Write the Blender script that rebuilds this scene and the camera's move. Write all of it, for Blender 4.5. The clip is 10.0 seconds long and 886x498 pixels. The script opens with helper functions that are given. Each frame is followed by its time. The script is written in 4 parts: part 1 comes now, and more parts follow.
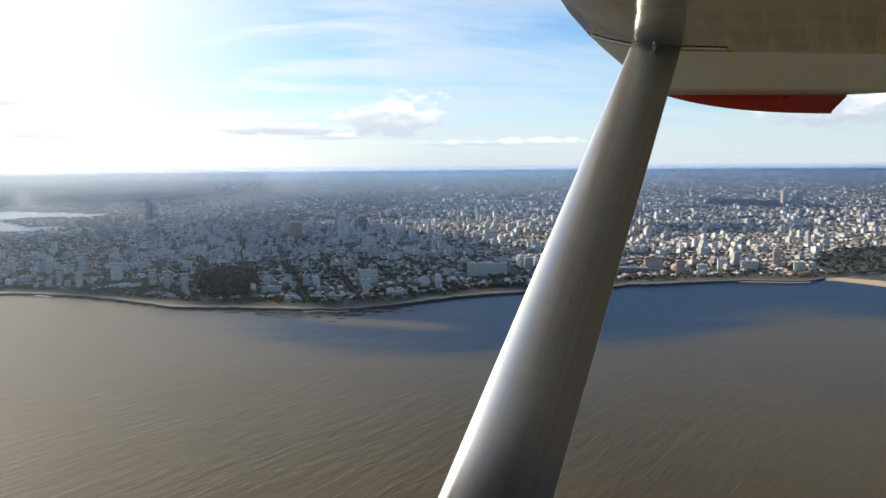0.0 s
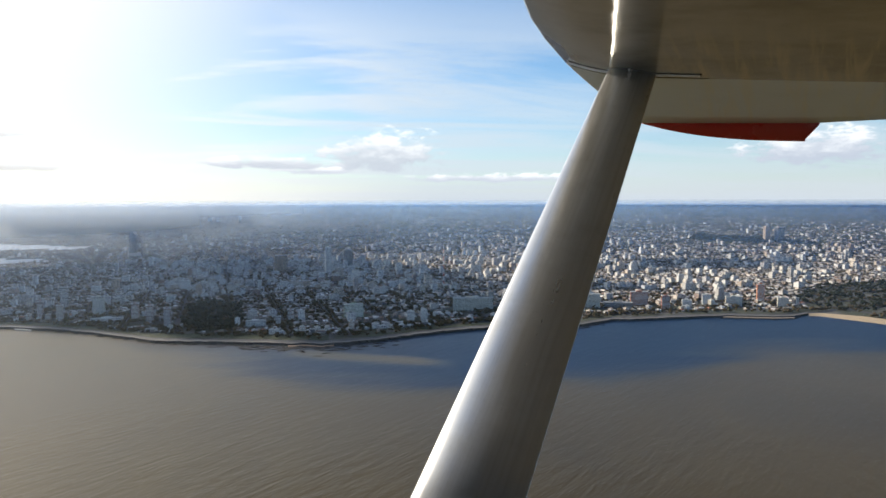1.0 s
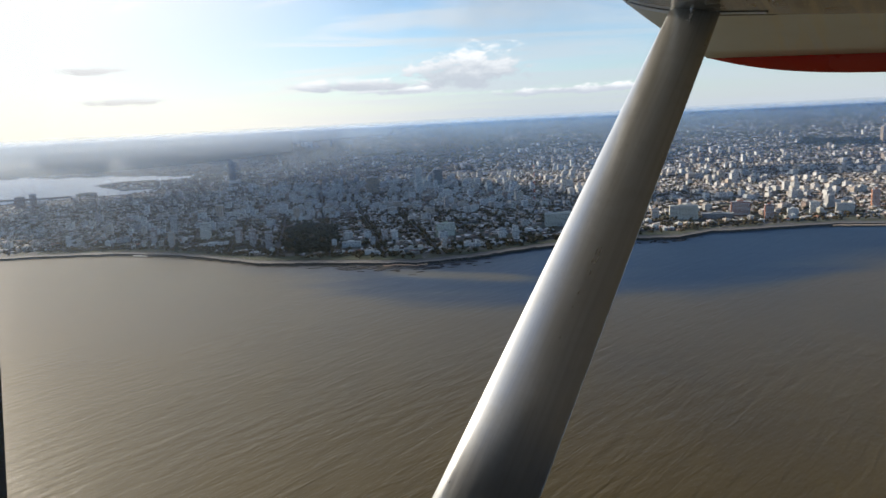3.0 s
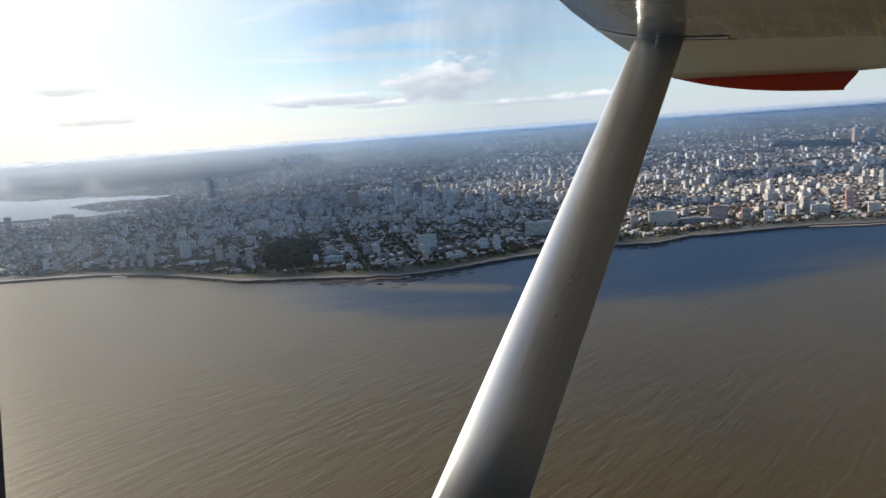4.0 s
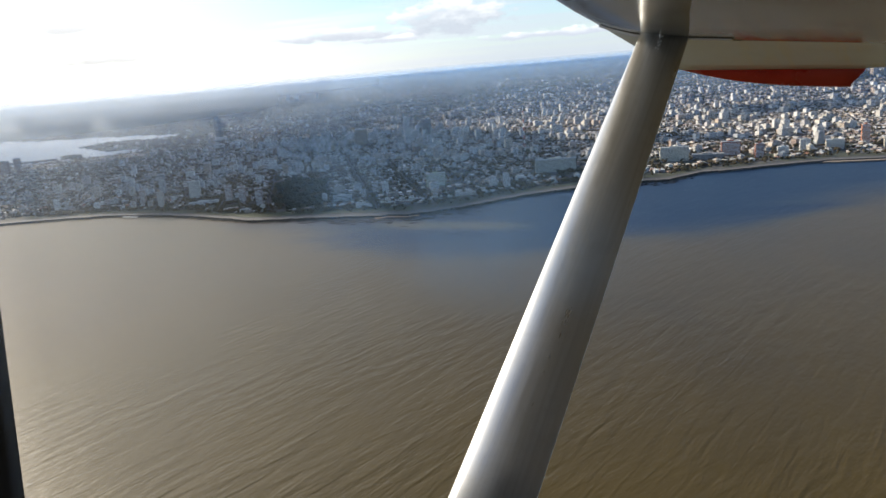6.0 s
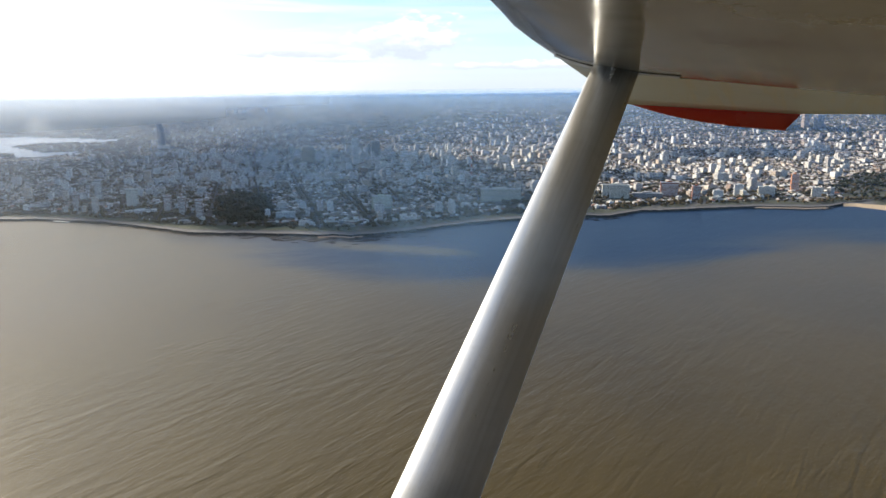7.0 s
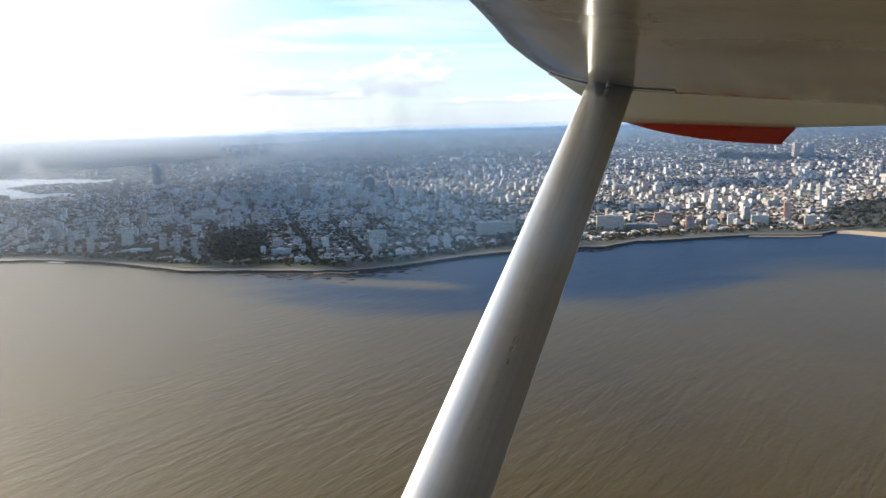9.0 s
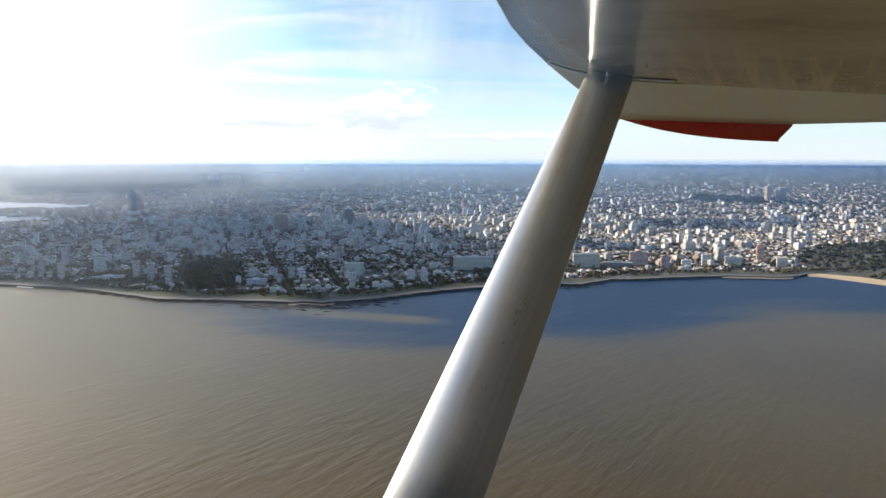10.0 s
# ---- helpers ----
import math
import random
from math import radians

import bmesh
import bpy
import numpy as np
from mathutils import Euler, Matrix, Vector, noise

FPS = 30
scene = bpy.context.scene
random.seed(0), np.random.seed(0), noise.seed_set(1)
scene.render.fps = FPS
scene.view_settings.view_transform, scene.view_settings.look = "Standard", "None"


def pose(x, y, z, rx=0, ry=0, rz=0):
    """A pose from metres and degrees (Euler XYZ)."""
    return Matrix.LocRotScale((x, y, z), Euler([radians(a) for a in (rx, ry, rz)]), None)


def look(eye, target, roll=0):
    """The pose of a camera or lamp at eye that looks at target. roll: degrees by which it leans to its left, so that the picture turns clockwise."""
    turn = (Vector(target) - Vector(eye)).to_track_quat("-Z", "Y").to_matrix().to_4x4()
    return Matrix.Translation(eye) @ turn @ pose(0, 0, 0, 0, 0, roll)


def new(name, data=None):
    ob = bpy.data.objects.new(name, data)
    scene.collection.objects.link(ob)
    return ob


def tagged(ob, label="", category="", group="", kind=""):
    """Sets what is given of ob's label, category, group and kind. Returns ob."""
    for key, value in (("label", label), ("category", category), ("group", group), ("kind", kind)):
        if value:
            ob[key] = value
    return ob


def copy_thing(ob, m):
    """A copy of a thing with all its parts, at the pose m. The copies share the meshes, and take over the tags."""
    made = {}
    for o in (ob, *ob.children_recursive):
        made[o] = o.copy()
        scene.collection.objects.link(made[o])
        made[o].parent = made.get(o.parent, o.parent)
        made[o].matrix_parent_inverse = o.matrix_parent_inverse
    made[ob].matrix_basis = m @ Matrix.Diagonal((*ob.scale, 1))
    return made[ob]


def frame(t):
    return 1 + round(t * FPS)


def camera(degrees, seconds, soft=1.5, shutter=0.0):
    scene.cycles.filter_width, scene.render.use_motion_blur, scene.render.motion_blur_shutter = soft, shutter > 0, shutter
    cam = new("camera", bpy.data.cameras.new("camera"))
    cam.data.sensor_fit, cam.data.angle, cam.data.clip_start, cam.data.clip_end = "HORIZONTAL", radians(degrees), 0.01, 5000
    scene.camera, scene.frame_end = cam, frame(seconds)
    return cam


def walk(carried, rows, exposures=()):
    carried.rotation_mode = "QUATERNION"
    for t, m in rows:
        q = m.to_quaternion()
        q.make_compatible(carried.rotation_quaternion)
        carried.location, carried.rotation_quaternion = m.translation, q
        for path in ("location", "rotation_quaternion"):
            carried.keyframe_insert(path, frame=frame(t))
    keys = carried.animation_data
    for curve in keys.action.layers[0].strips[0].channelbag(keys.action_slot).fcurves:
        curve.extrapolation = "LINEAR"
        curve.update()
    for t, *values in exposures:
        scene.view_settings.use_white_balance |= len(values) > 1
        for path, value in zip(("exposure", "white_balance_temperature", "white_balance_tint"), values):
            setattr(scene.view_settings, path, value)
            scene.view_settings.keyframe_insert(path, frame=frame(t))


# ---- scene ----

cam = camera(63.25, 10.0, soft=1.5)


def held(t, x, y, z, yaw, pitch, roll):
    """A row of the walk: the hand-held camera in the cabin, with its yaw, pitch and roll in degrees."""
    return (t, Matrix.Translation((x, y, z)) @ pose(0, 0, 0, 0, 0, yaw) @ pose(0, 0, 0, 90 + pitch) @ pose(0, 0, 0, 0, 0, roll))


walk(cam, [
    held(0, -0.0656, 0.0323, 279.8085, -6.020, -6.768, -0.469),
    held(0.5, -0.0437, 0.0495, 279.8445, -3.383, -7.397, -0.967),
    held(1, -0.0365, 0.0424, 279.7771, -7.150, -4.045, -0.131),
    held(1.5, -0.0440, 0.0451, 279.6871, -6.514, -3.616, -0.030),
    held(2, -0.0803, -0.0902, 279.7763, -3.223, -8.161, -0.883),
    held(2.5, -0.0121, -0.0452, 279.8492, -2.528, -8.441, -2.691),
    held(2.7, 0.0454, -0.0234, 279.8665, 0.458, -10.483, -2.753),
    held(4, 0.0483, -0.0876, 279.9323, -1.233, -9.547, -4.282),
    held(4.5, 0.0355, -0.0682, 279.9174, -1.842, -9.330, -4.027),
    held(5, 0.0570, -0.0649, 280.0007, -0.683, -11.329, -3.969),
    held(5.5, 0.0770, -0.0682, 280.0935, -1.345, -12.931, -3.420),
    held(5.7, 0.0893, -0.0713, 280.1385, -0.083, -14.424, -4.995),
    held(6.8, 0.0869, -0.0840, 280.1012, -2.766, -13.332, -1.588),
    held(7, 0.0693, -0.0921, 280.1096, -4.871, -12.680, -0.645),
    held(7.5, 0.0762, -0.0879, 280.0912, -4.856, -12.308, -0.603),
    held(8, 0.1042, -0.1168, 280.1482, -4.692, -11.914, -0.697),
    held(8.5, 0.1006, -0.1112, 280.1158, -3.403, -11.605, -1.195),
    held(9, 0.0640, -0.0746, 280.0590, -5.260, -9.970, -1.581),
    held(9.5, 0.0270, -0.0774, 279.9717, -4.170, -10.028, -2.560),
    held(10, 0.0101, -0.0400, 279.9045, -7.121, -7.280, 0.077),
], exposures=[(0.0, 0.2), (1.0, 0.1), (2.5, -0.05), (4.5, 0.05), (5.0, 0.0), (5.5, 0.08), (7.0, 0.42), (7.5, 0.49), (9.0, 0.47), (10.0, 0.45)])

# ---- light ----
SUN_AZ, SUN_EL = -47.0, 26.0
SUN_DIR = Vector((math.sin(radians(SUN_AZ)) * math.cos(radians(SUN_EL)), math.cos(radians(SUN_AZ)) * math.cos(radians(SUN_EL)), math.sin(radians(SUN_EL))))
sun_data = bpy.data.lights.new("sun", "SUN")
sun_data.energy, sun_data.angle, sun_data.color = 6.0, radians(0.7), (1.0, 0.88, 0.71)
sun = new("sun", sun_data)
sun.matrix_basis = look((0, 0, 600), Vector((0, 0, 600)) - SUN_DIR)


class Nodes:
    """Short hand for node trees."""

    def __init__(self, tree):
        self.tree = tree
        tree.nodes.clear()

    def add(self, kind, ins=None, **props):
        n = self.tree.nodes.new(kind)
        for k, v in props.items():
            if k == "operation":
                n.operation = v
            elif k == "blend_type":
                n.blend_type = v
            elif k == "data_type":
                n.data_type = v
            elif k == "noise_dimensions":
                n.noise_dimensions = v
            elif k == "sky_type":
                n.sky_type = v
            elif k == "attribute_name":
                n.attribute_name = v
        for k, v in (ins or {}).items():
            self.put(n.inputs[k], v)
        return n

    def put(self, socket, v):
        if isinstance(v, bpy.types.NodeSocket):
            self.tree.links.new(v, socket)
        else:
            socket.default_value = v

    def math(self, op, a, b=0.0, c=0.0):
        return self.add("ShaderNodeMath", {0: a, 1: b, 2: c}, operation=op).outputs[0]

    def vmath(self, op, a, b=(0, 0, 0)):
        n = self.add("ShaderNodeVectorMath", {0: a, 1: b}, operation=op)
        return n.outputs["Value"] if op in ("DOT_PRODUCT", "LENGTH") else n.outputs[0]

    def noise(self, vec, scale, detail=4.0, rough=0.55, distort=0.0):
        n = self.add("ShaderNodeTexNoise", {"Scale": scale, "Detail": detail, "Roughness": rough, "Distortion": distort})
        if vec is not None:
            self.put(n.inputs["Vector"], vec)
        return n.outputs[0]

    def ramp(self, f, *stops):
        n = self.add("ShaderNodeValToRGB", {0: f})
        r = n.color_ramp
        while len(r.elements) < len(stops):
            r.elements.new(0.5)
        for e, (p, c) in zip(r.elements, stops):
            e.position = p
            e.color = (*c, 1) if isinstance(c, tuple) else (c, c, c, 1)
        return n.outputs[0]

    def range(self, f, a, b, c=0.0, d=1.0):
        n = self.add("ShaderNodeMapRange", {0: f, 1: a, 2: b, 3: c, 4: d})
        n.interpolation_type = "SMOOTHSTEP"
        return n.outputs[0]

    def mix(self, f, a, b, blend="MIX"):
        n = self.add("ShaderNodeMix", data_type="RGBA", blend_type=blend)
        for i, v in ((0, f), (6, a), (7, b)):
            if isinstance(v, tuple):
                v = (*v, 1)[:4]
            self.put(n.inputs[i], v)
        return n.outputs[2]

    def scaled(self, vec, x, y, z):
        return self.add("ShaderNodeMapping", {0: vec, "Scale": (x, y, z)}).outputs[0]


world = bpy.data.worlds.new("sky")
scene.world = world
world.use_nodes = True
w = Nodes(world.node_tree)
sky = w.add("ShaderNodeTexSky", sky_type="NISHITA")
sky.sun_disc, sky.sun_elevation, sky.sun_rotation = False, radians(SUN_EL), radians(SUN_AZ)
sky.altitude, sky.air_density, sky.dust_density, sky.ozone_density = 280, 1.0, 0.1, 3.0
way = w.add("ShaderNodeTexCoord").outputs["Generated"]
axes = w.add("ShaderNodeSeparateXYZ", {0: way}).outputs
up = w.math("MAXIMUM", axes[2], 0.0)
deep = w.math("ADD", up, 0.10)
flat = w.add("ShaderNodeCombineXYZ", {0: w.math("DIVIDE", axes[0], deep), 1: w.math("DIVIDE", axes[1], deep), 2: 0.0}).outputs[0]
turned = w.add("ShaderNodeMapping", {0: flat, "Rotation": (0, 0, radians(-20)), "Scale": (0.55, 1.6, 1.0)}).outputs[0]
veil = w.math("MULTIPLY", w.range(w.noise(turned, 0.75, 7.0, 0.6, 0.7), 0.34, 0.66), w.range(up, 0.13, 0.34, 1.0, 0.0))
toward = w.range(w.vmath("DOT_PRODUCT", way, tuple(SUN_DIR)), 0.25, 0.80, 0.55, 1.0)
near_sun = w.range(w.vmath("DOT_PRODUCT", way, tuple(SUN_DIR)), 0.58, 1.0)
low = w.math("POWER", w.math("SUBTRACT", 1.0, w.math("MINIMUM", w.math("MULTIPLY", up, 4.8), 1.0)), 3.5)
cover = w.math("MAXIMUM", w.math("MULTIPLY", w.math("MULTIPLY", veil, toward), 0.95), w.math("MULTIPLY", near_sun, 0.95))
glow = w.mix(near_sun, (5.7, 6.4, 7.1), (12.0, 11.6, 10.8))
clear_sky = w.mix(1.0, sky.outputs[0], (0.86, 1.0, 1.10), "MULTIPLY")
air = w.mix(cover, clear_sky, glow)
warm = w.mix(w.range(w.vmath("DOT_PRODUCT", way, tuple(SUN_DIR)), 0.50, 0.90), (5.2, 5.8, 6.5), (10.2, 9.8, 8.7))
air = w.mix(w.math("MULTIPLY", low, 0.92), air, warm)
bearing = w.math("ARCTAN2", axes[0], axes[1])


def puff(colour, az, el, wide, high, dark, seed):
    """Mixes one cumulus bank into the sky, its bright top and grey base painted by height."""
    a = w.math("DIVIDE", w.math("SUBTRACT", bearing, radians(az)), radians(wide))
    e = w.math("DIVIDE", w.math("SUBTRACT", axes[2], math.sin(radians(el))), radians(high))
    below = w.math("MULTIPLY", w.math("MINIMUM", e, 0.0), 1.6)
    e2 = w.math("ADD", w.math("MAXIMUM", e, 0.0), below)
    d = w.math("SQRT", w.math("ADD", w.math("MULTIPLY", a, a), w.math("MULTIPLY", e2, e2)))
    lump = w.noise(w.add("ShaderNodeMapping", {0: way, "Location": (seed, seed * 0.7, 0), "Scale": (1, 1, 2.6)}).outputs[0], 26.0, 6.0, 0.62)
    mask = w.range(w.math("SUBTRACT", w.math("MULTIPLY", lump, 2.8), w.math("MULTIPLY", d, 0.85)), 0.50, 1.0)
    shade = w.range(w.math("ADD", w.math("MULTIPLY", e, 0.45), w.math("SUBTRACT", lump, 0.5)), -0.12, 0.5)
    tone = w.mix(shade, dark, (9.0, 9.2, 9.4))
    return w.mix(w.math("MULTIPLY", mask, 0.93), colour, tone)


air = puff(air, 2.6, 3.25, 5.0, 1.9, (5.0, 5.5, 6.2), 1.3)
air = puff(air, -6.4, 2.6, 5.6, 0.62, (5.2, 5.6, 6.3), 4.1)
air = puff(air, -2.6, 2.1, 3.4, 0.34, (5.6, 6.0, 6.7), 5.3)
air = puff(air, 10.5, 1.5, 8.0, 0.42, (5.2, 5.7, 6.5), 7.7)
air = puff(air, 35.0, 3.3, 5.0, 1.7, (4.6, 5.1, 6.0), 2.9)
air = puff(air, -25.2, 4.3, 3.4, 0.42, (7.2, 7.3, 7.4), 9.2)
air = puff(air, -23.5, 2.1, 4.0, 0.40, (7.0, 7.0, 6.9), 6.2)
w.add("ShaderNodeOutputWorld", {0: w.add("ShaderNodeBackground", {0: air, 1: 0.12}).outputs[0]})

# ---- materials ----


def material(name):
    m = bpy.data.materials.new(name)
    m.use_nodes = True
    return m, Nodes(m.node_tree)


def finish(n, colour, rough=0.7, metal=0.0, bump=None, strength=0.3, distance=0.1, spec=0.5, coat=0.0):
    b = n.add("ShaderNodeBsdfPrincipled", {"Base Color": (*colour, 1) if isinstance(colour, tuple) else colour, "Roughness": rough, "Metallic": metal, "Specular IOR Level": spec, "Coat Weight": coat})
    if bump is not None:
        n.put(b.inputs["Normal"], n.add("ShaderNodeBump", {"Height": bump, "Strength": strength, "Distance": distance}).outputs[0])
    n.add("ShaderNodeOutputMaterial", {0: b.outputs[0]})


def place(n):
    return n.add("ShaderNodeNewGeometry").outputs["Position"]


def plain(name, colour, rough=0.7, metal=0.0, grain=1.0, vary=0.18, relief=0.05):
    """A surface of one colour with stains at two scales and a fine relief; grain: metres."""
    m, n = material(name)
    p = n.add("ShaderNodeTexCoord").outputs["Object"]
    big, fine = n.noise(p, 0.3 / grain, 4.0), n.noise(p, 3.0 / grain, 5.0, 0.65)
    f = n.math("ADD", n.math("MULTIPLY", big, 0.6), n.math("MULTIPLY", fine, 0.4))
    c = n.ramp(f, (0.3, tuple(v * (1 - vary) for v in colour)), (0.7, tuple(min(v * (1 + vary), 0.95) for v in colour)))
    finish(n, c, rough, metal, fine, 0.4, relief * grain)
    return m


def water_material(name, clear=False):
    m, n = material(name)
    p = place(n)
    crest = n.add("ShaderNodeMapping", {0: p, "Rotation": (0, 0, radians(-47))}).outputs[0]
    swell = n.scaled(crest, 0.20, 1.0, 1.0)
    long_wave = n.noise(swell, 0.10, 2.0, 0.5, 0.5)
    chop = n.noise(n.scaled(crest, 0.35, 1.0, 1.0), 0.33, 3.0, 0.6, 0.3)
    gust = n.range(n.noise(n.scaled(crest, 0.5, 1.0, 1.0), 0.006, 4.0, 0.6, 0.8), 0.3, 0.7, 0.45, 1.0)
    drift = n.noise(n.scaled(p, 1.0, 0.5, 1.0), 0.0045, 5.0, 0.6, 0.5)
    silt = n.ramp(drift, (0.3, (0.048, 0.031, 0.001)), (0.7, (0.067, 0.0435, 0.002)))
    patch = n.noise(n.scaled(p, 0.6, 1.0, 1.0), 0.0016, 3.0)
    silt = n.mix(n.range(patch, 0.5, 0.7), silt, (0.060, 0.038, 0.001))
    # cloud shade painted into the water colour, darker and bluer near the shore
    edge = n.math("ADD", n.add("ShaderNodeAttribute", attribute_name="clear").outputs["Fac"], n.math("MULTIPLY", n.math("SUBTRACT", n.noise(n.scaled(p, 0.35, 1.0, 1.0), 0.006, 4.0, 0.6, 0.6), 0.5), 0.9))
    cloud_shade = n.range(edge, 0.2, 0.8)
    silt = n.mix(n.math("MULTIPLY", cloud_shade, 0.92), silt, (0.002, 0.017, 0.050))
    open_water = n.range(n.vmath("LENGTH", p), 420.0, 1150.0, 1.4, 0.6)
    h = n.math("MULTIPLY", n.math("MULTIPLY", n.math("ADD", long_wave, n.math("MULTIPLY", chop, 0.32)), gust), open_water)
    if clear:
        # calm bay: sky glare is painted in as a near-white base colour
        finish(n, n.ramp(drift, (0.3, (0.78, 0.77, 0.74)), (0.7, (0.86, 0.85, 0.82))), 0.25, 0.0, chop, 0.2, 0.3, 0.9)
    else:
        finish(n, silt, 0.36, 0.0, h, 0.58, 2.1, n.math("SUBTRACT", 0.26, n.math("MULTIPLY", cloud_shade, 0.17)))
    return m


WATER = water_material("silty_water")
BAY = water_material("calm_bay_water", True)


def land_material():
    m, n = material("town_ground")
    p = place(n)
    a, b = n.noise(p, 0.012, 5.0, 0.6), n.noise(p, 0.11, 5.0, 0.65)
    grey = n.ramp(b, (0.3, (0.05, 0.05, 0.048)), (0.7, (0.13, 0.125, 0.115)))
    green = n.ramp(b, (0.3, (0.024, 0.034, 0.017)), (0.7, (0.06, 0.062, 0.034)))
    finish(n, n.mix(n.range(a, 0.36, 0.52), grey, green), 0.9, 0.0, b, 0.4, 0.5)
    return m


GROUND = land_material()
ASPHALT = plain("asphalt", (0.055, 0.055, 0.058), 0.85, grain=8, relief=0.01)
PAVING = plain("pale_paving", (0.12, 0.112, 0.10), 0.8, grain=12, relief=0.005)
SEAWALL = plain("dark_sea_wall_stone", (0.06, 0.055, 0.05), 0.7, grain=5)
GRASS = plain("mown_grass", (0.05, 0.062, 0.03), 0.95, grain=25, vary=0.35, relief=0.01)
SAND = plain("beach_sand", (0.40, 0.31, 0.20), 0.95, grain=20, vary=0.1, relief=0.01)
ROCK = plain("dark_shore_rock", (0.04, 0.036, 0.032), 0.75, grain=6, vary=0.4)


def wall_material(name, tones, glass=(0.03, 0.04, 0.055), storey=3.0, bay=3.4, share=0.62, island=True):
    """Rendered facade with rows of windows laid out in metres by the wall's own UV."""
    m, n = material(name)
    uv = n.add("ShaderNodeUVMap").outputs[0]
    s = n.add("ShaderNodeSeparateXYZ", {0: uv}).outputs
    rnd = n.add("ShaderNodeNewGeometry").outputs["Random Per Island"] if island else n.add("ShaderNodeObjectInfo").outputs["Random"]
    fu = n.math("FRACT", n.math("DIVIDE", s[0], bay))
    fv = n.math("FRACT", n.math("DIVIDE", s[1], storey))
    iu = n.math("MULTIPLY", n.math("GREATER_THAN", fu, 0.5 - share / 2), n.math("LESS_THAN", fu, 0.5 + share / 2))
    iv = n.math("MULTIPLY", n.math("GREATER_THAN", fv, 0.30), n.math("LESS_THAN", fv, 0.80))
    win = n.math("MULTIPLY", iu, iv)
    stops = [(i / max(len(tones) - 1, 1), t) for i, t in enumerate(tones)]
    base = n.ramp(rnd, *stops)
    p = place(n)
    grime = n.noise(n.scaled(p, 1, 1, 0.3), 0.25, 5.0, 0.65)
    base = n.mix(n.math("MULTIPLY", grime, 0.28), base, (0.30, 0.29, 0.27), "MULTIPLY")
    colour = n.mix(win, base, glass)
    rough = n.math("SUBTRACT", 0.8, n.math("MULTIPLY", win, 0.65))
    finish(n, colour, rough, 0.0, n.math("SUBTRACT", grime, win), 0.5, 0.15)
    return m


PALE = [(0.85, 0.83, 0.78), (0.70, 0.66, 0.59), (0.84, 0.83, 0.81), (0.50, 0.48, 0.45), (0.82, 0.78, 0.69), (0.62, 0.50, 0.38), (0.86, 0.85, 0.83), (0.40, 0.28, 0.21)]
FACADE = wall_material("painted_facades", PALE)
EARTHY = [(0.46, 0.42, 0.36), (0.30, 0.27, 0.24), (0.62, 0.60, 0.56), (0.36, 0.25, 0.18), (0.25, 0.24, 0.23), (0.50, 0.40, 0.30), (0.70, 0.68, 0.65), (0.33, 0.20, 0.14)]
LOW_WALL = wall_material("worn_house_walls", EARTHY)


def roof_material(name, *tones):
    m, n = material(name)
    p = place(n)
    rnd = n.add("ShaderNodeNewGeometry").outputs["Random Per Island"]
    c = n.ramp(rnd, *tones)
    g = n.noise(p, 0.22, 5.0, 0.7)
    finish(n, n.mix(n.math("MULTIPLY", g, 0.5), c, (0.28, 0.27, 0.26), "MULTIPLY"), 0.85, 0.0, g, 0.4, 0.2)
    return m


ROOF = roof_material("flat_roofs", (0.0, (0.34, 0.33, 0.32)), (0.25, (0.50, 0.49, 0.48)), (0.42, (0.20, 0.19, 0.18)), (0.62, (0.27, 0.15, 0.10)), (0.74, (0.66, 0.65, 0.64)), (0.84, (0.24, 0.23, 0.23)))
LOW_ROOF = roof_material("low_roofs", (0.0, (0.24, 0.22, 0.20)), (0.2, (0.46, 0.44, 0.41)), (0.38, (0.16, 0.15, 0.14)), (0.52, (0.34, 0.20, 0.13)), (0.66, (0.30, 0.27, 0.23)), (0.84, (0.82, 0.81, 0.79)))
BARK = plain("tree_bark", (0.09, 0.065, 0.045), 0.95, grain=1)


def leaf_material(name, tones, island):
    m, n = material(name)
    rnd = n.add("ShaderNodeNewGeometry").outputs["Random Per Island"] if island else n.add("ShaderNodeObjectInfo").outputs["Random"]
    g = n.noise(place(n), 0.9, 4.0, 0.7)
    c = n.ramp(n.math("ADD", n.math("MULTIPLY", rnd, 0.7), n.math("MULTIPLY", g, 0.3)), *[(i / (len(tones) - 1), t) for i, t in enumerate(tones)])
    finish(n, c, 0.9, 0.0, g, 0.8, 0.6, 0.2)
    return m


LEAF = leaf_material("park_foliage", [(0.020, 0.028, 0.016), (0.038, 0.046, 0.023), (0.058, 0.056, 0.030)], False)
LEAF_PARK = leaf_material("dense_park_foliage", [(0.018, 0.024, 0.015), (0.032, 0.038, 0.020), (0.050, 0.046, 0.026)], True)
LEAF_MASS = leaf_material("street_foliage", [(0.034, 0.036, 0.018), (0.11, 0.075, 0.038), (0.05, 0.050, 0.024), (0.15, 0.095, 0.048)], True)

# ---- builders ----
EYE = 280.0
R_FLAT, R_EDGE, D_EDGE = 3600.0, 4860.0, 30000.0
LAND = 4.0


def squeeze(x, y):
    """Plan place of a far point, its ground height and its scale: past the plain the land is compressed and raised to
    fit the camera's view.
    """
    d = math.hypot(x, y)
    if d <= R_FLAT:
        return x, y, LAND, 1.0
    r = R_FLAT + (R_EDGE - R_FLAT) * math.log(d / R_FLAT) / math.log(D_EDGE / R_FLAT)
    k = r / d
    return x * k, y * k, EYE - (EYE - LAND) * k, k


